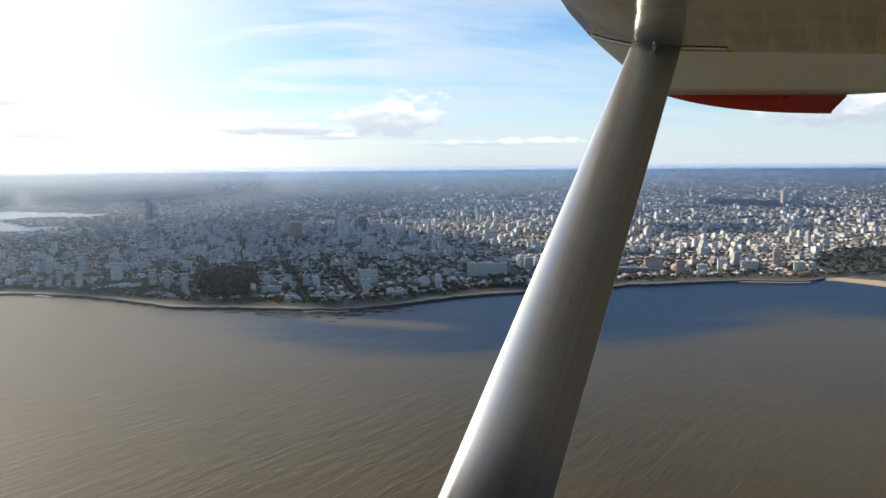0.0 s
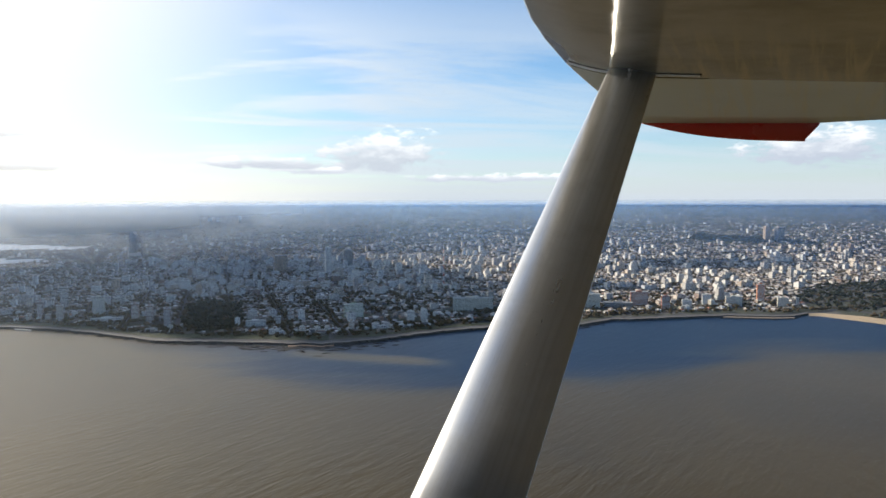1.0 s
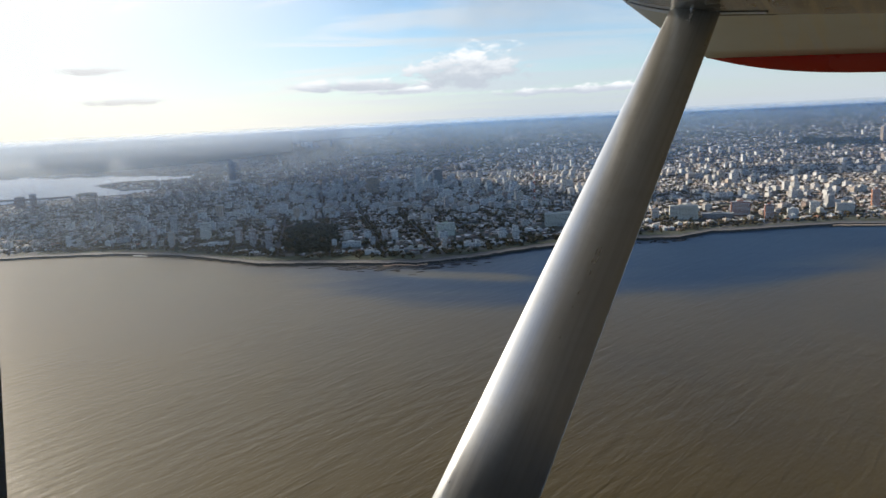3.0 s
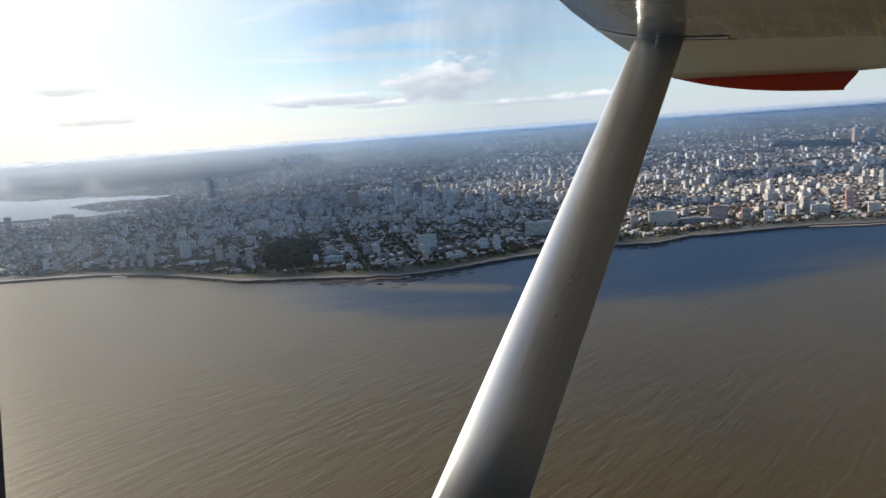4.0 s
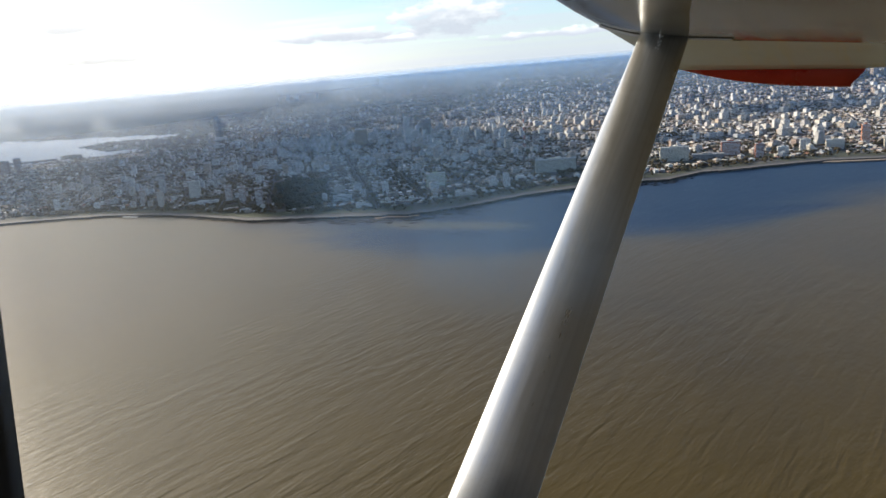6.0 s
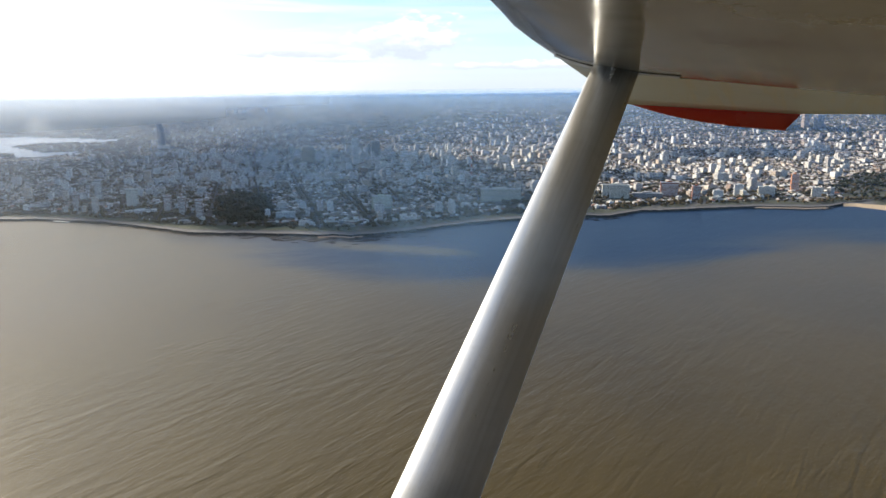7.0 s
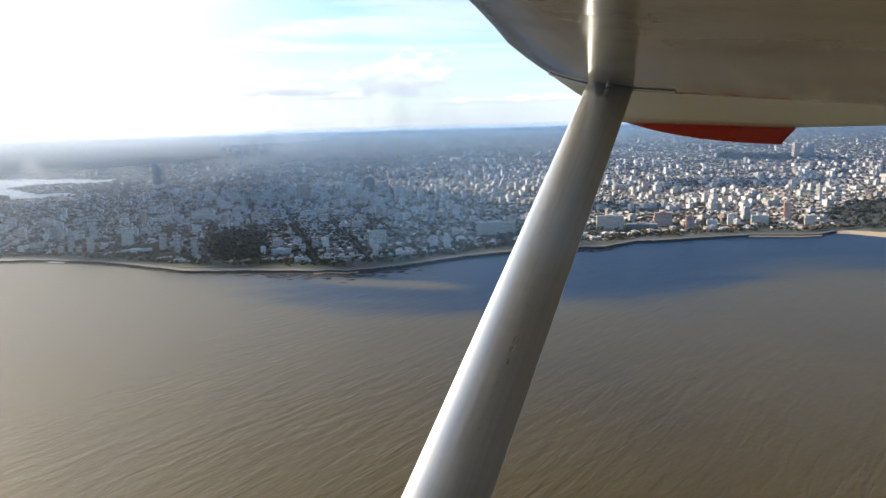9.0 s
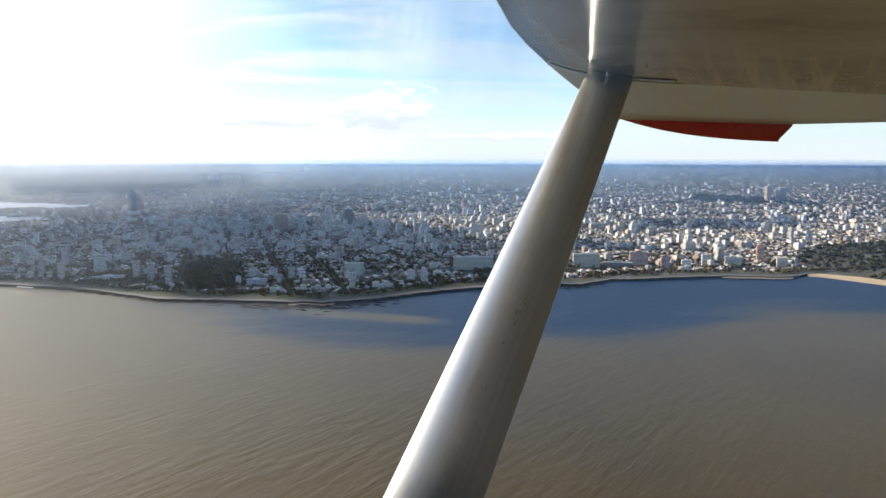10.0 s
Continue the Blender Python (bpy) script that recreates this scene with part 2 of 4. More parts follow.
def mesh_object(name, verts, faces, mats, parent=None, label="", indices=None, uvs=None, smooth=False):
    me = bpy.data.meshes.new(name)
    me.from_pydata(verts, [], faces)
    for m in mats:
        me.materials.append(m)
    if indices is not None:
        me.polygons.foreach_set("material_index", indices)
    if uvs is not None:
        me.uv_layers.new(name="UVMap").data.foreach_set("uv", [c for p in uvs for c in p])
    if smooth:
        me.polygons.foreach_set("use_smooth", [True] * len(faces))
    me.update()
    ob = new(name, me)
    if parent is not None:
        ob.parent = parent
    if label:
        ob["label"] = label
    return ob


def part(name, bm, mat, parent, label="", smooth=False):
    me = bpy.data.meshes.new(name)
    bmesh.ops.recalc_face_normals(bm, faces=bm.faces)
    bm.to_mesh(me)
    bm.free()
    me.materials.append(mat)
    if smooth:
        me.polygons.foreach_set("use_smooth", [True] * len(me.polygons))
    ob = new(name, me)
    ob.parent = parent
    if label:
        ob["label"] = label
    return ob


def thing(name, label, category, group="", kind="", m=None):
    ob = tagged(new(name), label, category, group, kind)
    if m is not None:
        ob.matrix_basis = m
    return ob


class Boxes:
    """Many boxes in one mesh: walls with UV in metres, and tops."""

    def __init__(self):
        self.v, self.f, self.i, self.uv = [], [], [], []

    def add(self, x, y, z, w, d, h, turn, wall=0, top=1, k=1.0, blank=False):
        c, s = math.cos(turn), math.sin(turn)
        n = len(self.v)
        for zz in (z, z + h * k):
            for a, b in ((-1, -1), (1, -1), (1, 1), (-1, 1)):
                px, py = a * w * k / 2, b * d * k / 2
                self.v.append((x + px * c - py * s, y + px * s + py * c, zz))
        for j in range(4):
            q = (j + 1) % 4
            self.f.append((n + j, n + q, n + 4 + q, n + 4 + j))
            self.i.append(wall)
            e = w if j % 2 == 0 else d
            self.uv += [(0, 0)] * 4 if j % 2 and blank else [(0, 0), (e, 0), (e, h), (0, h)]
        self.f.append((n + 4, n + 5, n + 6, n + 7))
        self.i.append(top)
        self.uv += [(0, 0)] * 4

    def build(self, name, mats, parent=None):
        return mesh_object(name, self.v, self.f, mats, parent, indices=self.i, uvs=self.uv)


def box_bm(bm, x0, x1, y0, y1, z0, z1, bevel=0.0):
    r = bmesh.ops.create_cube(bm, size=1.0, matrix=Matrix.Translation(((x0 + x1) / 2, (y0 + y1) / 2, (z0 + z1) / 2)) @ Matrix.Diagonal((x1 - x0, y1 - y0, z1 - z0, 1)))
    if bevel:
        edges = list({e for v in r["verts"] for e in v.link_edges})
        bmesh.ops.bevel(bm, geom=edges, offset=bevel, segments=2, affect="EDGES")
    return bm


def box(x0, x1, y0, y1, z0, z1, bevel=0.0):
    return box_bm(bmesh.new(), x0, x1, y0, y1, z0, z1, bevel)


# ---- coast, ground and water ----
SHORE = [(-85, 3000), (-50, 2600), (-40, 2200), (-32.2, 1962), (-28.8, 1896), (-25.1, 1822), (-21.2, 1713), (-18, 1600), (-15, 1490), (-10.1, 1435), (-6, 1392), (-2, 1368), (0.8, 1387), (4.1, 1428), (6.7, 1472), (8.4, 1492), (14.2, 1560), (18.2, 1584), (19.4, 1625), (20.5, 1664), (22.4, 1680), (26.2, 1748), (28.8, 1795), (32, 1822), (33.2, 1842), (34.2, 1900), (35.1, 1908), (38, 1866), (42, 1812), (50, 1700), (60, 1650), (85, 1700)]
_az, _sr = [a for a, r in SHORE], [r for a, r in SHORE]


def shore(az):
    r = float(np.interp(az, _az, _sr))
    rough = 1.0 if az < 33 else 0.25
    return r + rough * (9 * noise.noise((az * 0.9, 3.1, 0)) + 5 * noise.noise((az * 3.1, 7.7, 0)) + 1.0 * noise.noise((az * 9.0, 1.2, 0)))


def inland(x, y):
    return math.hypot(x, y) - shore(math.degrees(math.atan2(x, y)))


def polar(az, r):
    return r * math.sin(radians(az)), r * math.cos(radians(az))


def is_bay(az, d):
    if az > -18.9 or d < 3600:
        return False
    w_ = 3 * noise.noise((az * 0.8, d * 0.002, 5.0))
    near = np.interp(az, [-40, -32, -29, -23, -21.5, -18.9], [3500, 3560, 3600, 3590, 3700, 4550])
    far = np.interp(az, [-40, -32, -25, -19.4, -18.9], [6300, 5940, 5200, 4640, 4550])
    if not near + 25 * w_ < d < far + 60 * w_:
        return False
    spit_lo = np.interp(az, [-25.8, -24.1, -22, -18.4], [4360, 3860, 3760, 3700])
    spit_hi = np.interp(az, [-25.8, -24.5, -22.0, -18.4], [4410, 4500, 4480, 4440])
    return not (az > -25.8 and spit_lo < d < spit_hi)


def build_ground():
    az = np.arange(-85, 85.01, 0.2)
    steps = [-40, -1, 0, 3, 8, 20, 45, 80, 130, 200, 300, 420, 560, 720, 900, 1100, 1300, 1500, 1700, 1850]
    ds = list(np.geomspace(3500, 30000, 75))
    verts, faces, bay = [], [], []
    rows = len(steps) + len(ds)
    for a in az:
        r0 = shore(a)
        for s in steps:
            r = r0 + s if s <= 130 else r0 + 130 + (3400 - r0 - 130) * (s - 130) / 1720
            z = float(np.interp(s, [-40, -1, 0, 3, 8], [-6.0, -0.6, 0.8, 2.6, LAND]))
            if a > 33.8:
                z = float(np.interp(s, [-40, -12, 0, 20, 80], [-6.0, -1.0, -0.1, 1.2, LAND]))
            x, y = polar(a, r)
            verts.append((x, y, z))
        for d in ds:
            x, y, z, k = squeeze(*polar(a, d))
            hill = 7 * k * max(0.0, noise.noise((x * 0.0012 + 5, y * 0.0012, 0))) if d > 6000 else 0
            verts.append((x, y, z + hill))
    for i in range(len(az) - 1):
        for j in range(rows - 1):
            q = (i * rows + j, (i + 1) * rows + j, (i + 1) * rows + j + 1, i * rows + j + 1)
            wet = j >= len(steps) and is_bay(az[i] + 0.1, (ds[j - len(steps)] + ds[min(j + 1 - len(steps), len(ds) - 1)]) / 2)
            (bay if wet else faces).append(q)
    g = mesh_object("ground", verts, faces, [GROUND])
    tagged(g, "flat built-up coastal land, its far part raised to fit the camera's view", "ground", kind="structure")
    b = mesh_object("water_bay", verts, bay, [BAY])
    tagged(b, "sheltered harbour bay behind the town, sky glare painted near white", "water", kind="structure")


build_ground()


def build_sea():
    """The open water; cloud shade painted along the town is kept in an attribute."""
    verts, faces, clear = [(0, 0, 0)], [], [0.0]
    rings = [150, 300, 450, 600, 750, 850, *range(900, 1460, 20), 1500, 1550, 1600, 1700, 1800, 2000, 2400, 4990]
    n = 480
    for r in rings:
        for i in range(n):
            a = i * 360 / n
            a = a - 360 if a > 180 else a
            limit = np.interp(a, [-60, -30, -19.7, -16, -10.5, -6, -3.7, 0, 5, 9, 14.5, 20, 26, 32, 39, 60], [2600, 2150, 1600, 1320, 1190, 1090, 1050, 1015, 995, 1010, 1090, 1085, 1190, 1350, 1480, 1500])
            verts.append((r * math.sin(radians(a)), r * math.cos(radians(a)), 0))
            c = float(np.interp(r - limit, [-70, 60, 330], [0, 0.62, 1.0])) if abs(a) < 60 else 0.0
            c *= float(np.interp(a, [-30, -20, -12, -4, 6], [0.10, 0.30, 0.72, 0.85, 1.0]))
            # brown streak painted as a sunlit gap in the shade
            sunlit_gap = np.interp(a, [-6, 0, 8], [1330, 1265, 1205])
            c -= 0.75 * math.exp(-((r - sunlit_gap) / 34) ** 2) * float(np.interp(a, [-6, -2, 5, 9], [0, 1, 1, 0]))
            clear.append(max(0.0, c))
    for i in range(n):
        faces.append((0, 1 + (i + 1) % n, 1 + i))
        for j in range(len(rings) - 1):
            a, b = 1 + j * n + i, 1 + j * n + (i + 1) % n
            faces.append((a, b, b + n, a + n))
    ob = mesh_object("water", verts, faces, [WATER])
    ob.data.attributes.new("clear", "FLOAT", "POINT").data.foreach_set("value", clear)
    tagged(ob, "wide brown silty river water, cloud shade painted along the shore, with small wind waves", "water", kind="structure")


build_sea()


def strip(name, a0, a1, s0, s1, z, mat, label, category, thick=0.3, step=0.2):
    """A band of ground that follows the shore, s0 to s1 metres inland of it."""
    verts, faces = [], []
    n = int((a1 - a0) / step) + 1
    for i in range(n):
        a = a0 + (a1 - a0) * i / (n - 1)
        r = shore(a)
        for s, zz in ((s0, z - thick), (s0, z), (s1, z), (s1, z - thick)):
            x, y = polar(a, r + s)
            verts.append((x, y, zz))
    for i in range(n - 1):
        for j in range(3):
            faces.append((i * 4 + j, i * 4 + 4 + j, i * 4 + 5 + j, i * 4 + 1 + j))
    return tagged(mesh_object(name, verts, faces, [mat]), label, category, kind="structure")


strip("sea_wall", -60, 33.8, 0.5, 4.0, 4.6, SEAWALL, "low dark stone sea wall along the shore", "sea wall", 5.0)
strip("pavement", -60, 34.2, 4.2, 17.0, 4.35, PAVING, "pale waterfront promenade behind the sea wall", "pavement", 0.5)
strip("road", -60, 35.0, 18.0, 36.0, 4.22, ASPHALT, "wide asphalt coast road along the waterfront", "road", 0.4)
strip("lawn", -30, -2.0, 38.0, 84.0, 4.4, GRASS, "green lawn strip between coast road and houses", "lawn", 0.5)
strip("lawn", 1.0, 17.0, 38.0, 58.0, 4.4, GRASS, "green lawn strip between coast road and houses", "lawn", 0.5)


def build_beach():
    verts, faces = [], []
    rows = ((-14, -0.6), (0, 0.25), (13, 1.7), (30, 3.2), (46, 4.05))
    n = 220
    for i in range(n):
        a = 34.3 + 29 * i / (n - 1)
        wide = min(1.0, 0.2 + (a - 34.3) / 4)
        for q, z in rows:
            x, y = polar(a, shore(a) + (q * wide if q > 0 else q) + 3 * noise.noise((a * 2, q * 0.1, 1)))
            verts.append((x, y, z + 0.25))
    m = len(rows)
    for i in range(n - 1):
        for j in range(m - 1):
            faces.append((i * m + j, i * m + m + j, i * m + m + 1 + j, i * m + 1 + j))
    tagged(mesh_object("beach", verts, faces, [SAND], smooth=True), "curved pale sand beach beside the park", "beach", kind="structure")


build_beach()


# ---- streets ----
AXIS = radians(10.1)
E_U, E_V = (math.cos(AXIS), math.sin(AXIS)), (-math.sin(AXIS), math.cos(AXIS))
PITCH, U0, V0 = 112.0, 20.0, 1500.0


def town(u, v):
    return u * E_U[0] + v * E_V[0], u * E_U[1] + v * E_V[1]


def build_streets():
    verts, faces = [], []

    def ribbon(p, q, wide):
        dx, dy = q[0] - p[0], q[1] - p[1]
        k = wide / 2 / math.hypot(dx, dy)
        n = len(verts)
        for x, y in (p, q):
            verts.append((x - dy * k, y + dx * k, 4.15))
            verts.append((x + dy * k, y - dx * k, 4.15))
        faces.append((n, n + 1, n + 3, n + 2))

    for i in range(-24, 20):
        u = U0 + i * PITCH
        for v in range(1300, 3700, 59):
            p, q = town(u, v), town(u, v + 59)
            if min(inland(*p), inland(*q)) > 40 and max(math.hypot(*p), math.hypot(*q)) < R_FLAT:
                ribbon(p, q, 17 if i % 4 else 26)
    for j in range(-3, 20):
        v = V0 + j * PITCH
        for u in range(-2600, 2300, 59):
            p, q = town(u, v), town(u + 59, v)
            if min(inland(*p), inland(*q)) > 45 and max(math.hypot(*p), math.hypot(*q)) < R_FLAT:
                ribbon(p, q, 14)
    tagged(mesh_object("road_grid", verts, faces, [ASPHALT]), "regular grid of narrow asphalt town streets", "road", kind="structure")


build_streets()

# ---- town buildings ----
PARK_L = [polar(a, r) for a, r in ((-12.9, 1545), (-12.9, 1850), (-11.6, 2060), (-8.6, 1900), (-8.6, 1640), (-9.4, 1560))]
PARK_R = [polar(a, r) for a, r in ((34.9, 1960), (33.2, 2140), (34.7, 2480), (39.7, 2830), (50, 2800), (50, 1850), (41.2, 1990), (37.2, 2000))]
PARK_B = [(2190, 4500), (2480, 4050), (2810, 4480), (2560, 5110)]


def inside(poly, x, y):
    r = False
    for (x0, y0), (x1, y1) in zip(poly, poly[1:] + poly[:1]):
        if (y0 > y) != (y1 > y) and x < (x1 - x0) * (y - y0) / (y1 - y0) + x0:
            r = not r
    return r


def green(x, y):
    return inside(PARK_L, x, y) or inside(PARK_R, x, y) or inside(PARK_B, x, y)


KEEP = [(*polar(a, r), clear) for a, r, clear in ((-16.2, 1752, 38), (-15.2, 1712, 38), (-14.0, 1655, 38), (-18.4, 1850, 60), (-18.2, 1750, 50), (-20.8, 2017, 40), (-22.3, 1900, 36), (-21.2, 1830, 36), (0.0, 1668, 42), (4.6, 1612, 36), (5.6, 1612, 32), (9.55, 1756, 75), (18.5, 1830, 70), (22.5, 1900, 48), (24.4, 1850, 40), (31.1, 2050, 36), (29.3, 1960, 42), (-7.6, 1600, 36), (-4.5, 1636, 32), (16.4, 1850, 28), (20.9, 1850, 50), (26.0, 1900, 30), (27.4, 1960, 30), (32.6, 2000, 32), (-1.95, 2640, 40), (7.2, 2200, 36), (-5.6, 2760, 60), (31.8, 5080, 110))]
rng = random.Random(11)
TURN = AXIS
far_town, far_stuff_trees = Boxes(), []
near_lots = []


def rise(x, y, d):
    """How tall a building is likely to stand at a place."""
    az = math.degrees(math.atan2(x, y))
    tall = 0.012 + 0.42 * max(0.0, noise.noise((x * 0.006, y * 0.006, 2.0)) - 0.02)
    if -24 < az < 6 and 2050 < d < 3400:
        tall += 0.17
    if az > 7 and d > 1900:
        tall = tall * 1.45 + 0.02
    if az < -17 and d > 2500:
        tall *= 0.12
    if d < 1900 and az < 10:
        tall *= 0.6
    if d > 4500:
        tall *= 0.5
    q = rng.random()
    if inland(x, y) < 260 and az < 10:
        return rng.uniform(3.5, 7) if q < 0.82 else rng.uniform(8, 13) if q < 0.97 else rng.uniform(16, 24)
    if q < tall * 0.16:
        return rng.uniform(24, 36)
    if q < tall:
        return rng.uniform(13, 22)
    if q < tall + 0.16:
        return rng.uniform(7, 11)
    return rng.uniform(3, 6)


def build_town():
    for i in range(-85, 66):
        for j in range(-6, 125):
            cu, cv = U0 + (i + 0.5) * PITCH, V0 + (j + 0.5) * PITCH
            x, y = town(cu, cv)
            d = math.hypot(x, y)
            az = math.degrees(math.atan2(x, y))
            if d < 1300 or d > 15000 or abs(az) > 42 or inland(x, y) < -40:
                continue
            thin = 1.0 if d < 3000 else max(0.006, (3000 / d) ** (3.0 if az > 4 else 3.8))
            for row in (-1, 1):
                along = -50.0
                while along < 46:
                    wide = rng.uniform(5, 12) / (max(thin, 0.3) ** 0.45)
                    if along + wide > 54:
                        break
                    for col in (-1, 0, 1):
                        deep = rng.uniform(9, 20)
                        u, v = cu + along + wide / 2, cv + row * (50 - deep / 2) if col == 1 else cv + row * (rng.uniform(8, 13) if col else rng.uniform(25, 30))
                        if col < 1:
                            deep = rng.uniform(6, 12)
                        px, py = town(u, v)
                        dd = math.hypot(px, py)
                        s = inland(px, py)
                        if s < 88 or rng.random() > thin * (0.78 if col == 1 else 0.42) or green(px, py) or is_bay(math.degrees(math.atan2(px, py)), dd):
                            continue
                        if s < 330 and px > 0.68 * py:
                            continue
                        if any(math.hypot(px - kx, py - ky) < kr for kx, ky, kr in KEEP):
                            continue
                        h = rise(px, py, dd) if col == 1 else rng.uniform(2.8, 5)
                        if h > 12:
                            deep = rng.uniform(11, 20)
                        ww = wide * rng.uniform(0.78, 0.99) if h < 12 else rng.uniform(11, 25)
                        if s < 215 and -29 < math.degrees(math.atan2(px, py)) < 37 and col == 1 and len(near_lots) < 290:
                            near_lots.append((px, py, ww, deep, h))
                            continue
                        gx, gy, gz, k = squeeze(px, py)
                        far_town.add(gx, gy, gz - 0.5, ww, deep, h + 0.5, TURN, wall=0 if h > 8 else 2, top=1 if h > 8 else 3, k=k, blank=rng.random() < 0.7)
                        if h > 12 and dd < 4500:
                            far_town.add(gx, gy, gz + h * k - 0.1, ww * 0.4, deep * 0.4, rng.uniform(2, 5), TURN, k=k)
                    along += wide
                if rng.random() < 0.9 * thin:
                    for _ in range(rng.randint(14, 26)):
                        far_stuff_trees.append(town(cu + rng.uniform(-52, 52), cv + row * rng.choice((rng.uniform(53, 60), rng.uniform(53, 60), rng.uniform(0, 44)))))
    ob = far_town.build("town_buildings", [FACADE, ROOF, LOW_WALL, LOW_ROOF])
    tagged(ob, "dense pale town blocks with flat roofs on a street grid", "buildings", kind="stuff")


build_town()

TONES = {"white": (0.80, 0.79, 0.76), "cream": (0.72, 0.67, 0.56), "grey": (0.34, 0.33, 0.32), "brick": (0.36, 0.14, 0.085), "tan": (0.55, 0.43, 0.32), "orange": (0.62, 0.25, 0.12), "green": (0.58, 0.62, 0.47), "brown": (0.38, 0.28, 0.23), "rose": (0.42, 0.31, 0.27)}
WALLS = {k: wall_material(k + "_facade", [tuple(c * 0.9 for c in v), v], island=False) for k, v in TONES.items()}
TAR = plain("tarred_roof", (0.27, 0.26, 0.25), 0.9, grain=5, vary=0.25)
TILE = plain("clay_tile_roof", (0.33, 0.15, 0.09), 0.85, grain=3, vary=0.25)
CONCRETE = plain("pale_concrete", (0.50, 0.48, 0.45), 0.85, grain=3)
WINDOW = plain("dark_window_glass", (0.03, 0.04, 0.055), 0.12, grain=3)
SLAB = plain("white_balcony_slab", (0.74, 0.73, 0.70), 0.8, grain=2)


def wall_boxes(name, mat, parent, w, d, h, extra=()):
    b = Boxes()
    b.add(0, 0, -0.5, w, d, h + 0.5, 0, 0, 0)
    for args in extra:
        b.add(*args, 0, 0, 0)
    return b.build(name, [mat], parent)


def rail(bm, w, d, t, z0, z1):
    """A closed rectangular parapet."""
    loops = []
    for q, z in ((0, z0), (0, z1), (t, z1), (t, z0)):
        a, b = w / 2 - q, d / 2 - q
        loops.append([bm.verts.new((x, y, z)) for x, y in ((-a, -b), (a, -b), (a, b), (-a, b))])
    for k in range(4):
        p, q = loops[k], loops[(k + 1) % 4]
        for j in range(4):
            bm.faces.new((p[j], p[(j + 1) % 4], q[(j + 1) % 4], q[j]))


def apartment(w, d, h, tone, balconies=True, label="", category="building", group="", m=None):
    """A block of flats: walls with windows, storey slabs, parapet roof, lift house and water tank."""
    e = thing("apartment_building", label, category, group, m=m)
    wall_boxes("wall", WALLS[tone], e, w, d, h)
    bm = box(-w / 2, w / 2, -d / 2, d / 2, h + 0.02, h + 0.35)
    part("roof", bm, TAR, e)
    bm = bmesh.new()
    rail(bm, w, d, 0.35, h + 0.36, h + 1.25)
    part("parapet", bm, SLAB, e)
    part("lift_house", box(-w * 0.18, w * 0.14, -d * 0.2, d * 0.2, h + 0.36, h + 3.6, 0.1), WALLS[tone], e)
    bm = bmesh.new()
    bmesh.ops.create_cone(bm, cap_ends=True, segments=10, radius1=1.2, radius2=1.2, depth=2.2, matrix=Matrix.Translation((w * 0.28, d * 0.12, h + 1.46)))
    part("water_tank", bm, CONCRETE, e)
    if balconies:
        base = None
        for k in range(1, int(h / 3.0)):
            z = k * 3.0
            if base is None:
                base = part("balcony", box(-w * 0.46, w * 0.46, -d / 2 - 1.3, -d / 2 + 0.02, -0.12, 0.9), SLAB, e)
                base.location = (0, 0, z)
            else:
                o = new("balcony", base.data)
                o.parent, o.location = e, (0, 0, z)
    return e


def house(w, d, h, tone, pitched, m=None):
    """A low town house with a door, windows and a flat or tiled roof."""
    e = thing("town_house", "low %s rendered town house with a %s roof" % (tone, "red tiled" if pitched else "flat tarred"), "house", "town houses near the waterfront", m=m)
    wall_boxes("wall", WALLS[tone], e, w, d, h)
    if pitched:
        bm = bmesh.new()
        v = [bm.verts.new(p) for p in ((-w / 2 - .4, -d / 2 - .4, h), (w / 2 + .4, -d / 2 - .4, h), (w / 2 + .4, d / 2 + .4, h), (-w / 2 - .4, d / 2 + .4, h), (-w / 4, 0, h + 2.6), (w / 4, 0, h + 2.6))]
        for f in ((0, 1, 5, 4), (2, 3, 4, 5), (1, 2, 5), (3, 0, 4), (3, 2, 1, 0)):
            bm.faces.new([v[i] for i in f])
        part("roof", bm, TILE, e)
    else:
        part("roof", box(-w / 2, w / 2, -d / 2, d / 2, h + 0.02, h + 0.3), TAR, e)
        bm = bmesh.new()
        rail(bm, w, d, 0.3, h + 0.31, h + 1.0)
        part("parapet", bm, SLAB, e)
        part("roof_house", box(-w * 0.1, w * 0.2, 0, d * 0.25, h + 0.31, h + 2.7, 0.06), WALLS[tone], e)
    part("door", box(-0.6, 0.6, -d / 2 - 0.08, -d / 2 + 0.05, 0.0, 2.1), WINDOW, e)
    return e


def at(x, y, turn=None, z=LAND):
    return pose(x, y, z, 0, 0, math.degrees(TURN if turn is None else turn))


def on(az, r, turn=None):
    """A pose on the land by bearing and distance from the point under the aircraft."""
    return at(*polar(az, r), turn)


def build_near_lots():
    kinds = {}
    for x, y, w, d, h in near_lots:
        if h > 7.5:
            hh = min((9, 12, 18, 24), key=lambda v: abs(v - h))
            tone = rng.choice(("white", "cream", "grey", "white", "tan", "rose"))
            key = ("flats", hh, tone)
        else:
            tone = rng.choice(("white", "cream", "white", "grey", "rose"))
            key = ("house", rng.choice((3.6, 6.0)), tone, rng.random() < 0.14)
        if key not in kinds:
            if key[0] == "flats":
                kinds[key] = apartment(11, 13, key[1], key[2], True, "%s %d-storey block of flats with balconies" % (key[2], key[1] // 3), "building", "flats near the waterfront", at(x, y))
            else:
                kinds[key] = house(9, 13, key[1], key[2], key[3], at(x, y))
        else:
            copy_thing(kinds[key], at(x, y, TURN + rng.choice((0, 0, math.pi))))


build_near_lots()

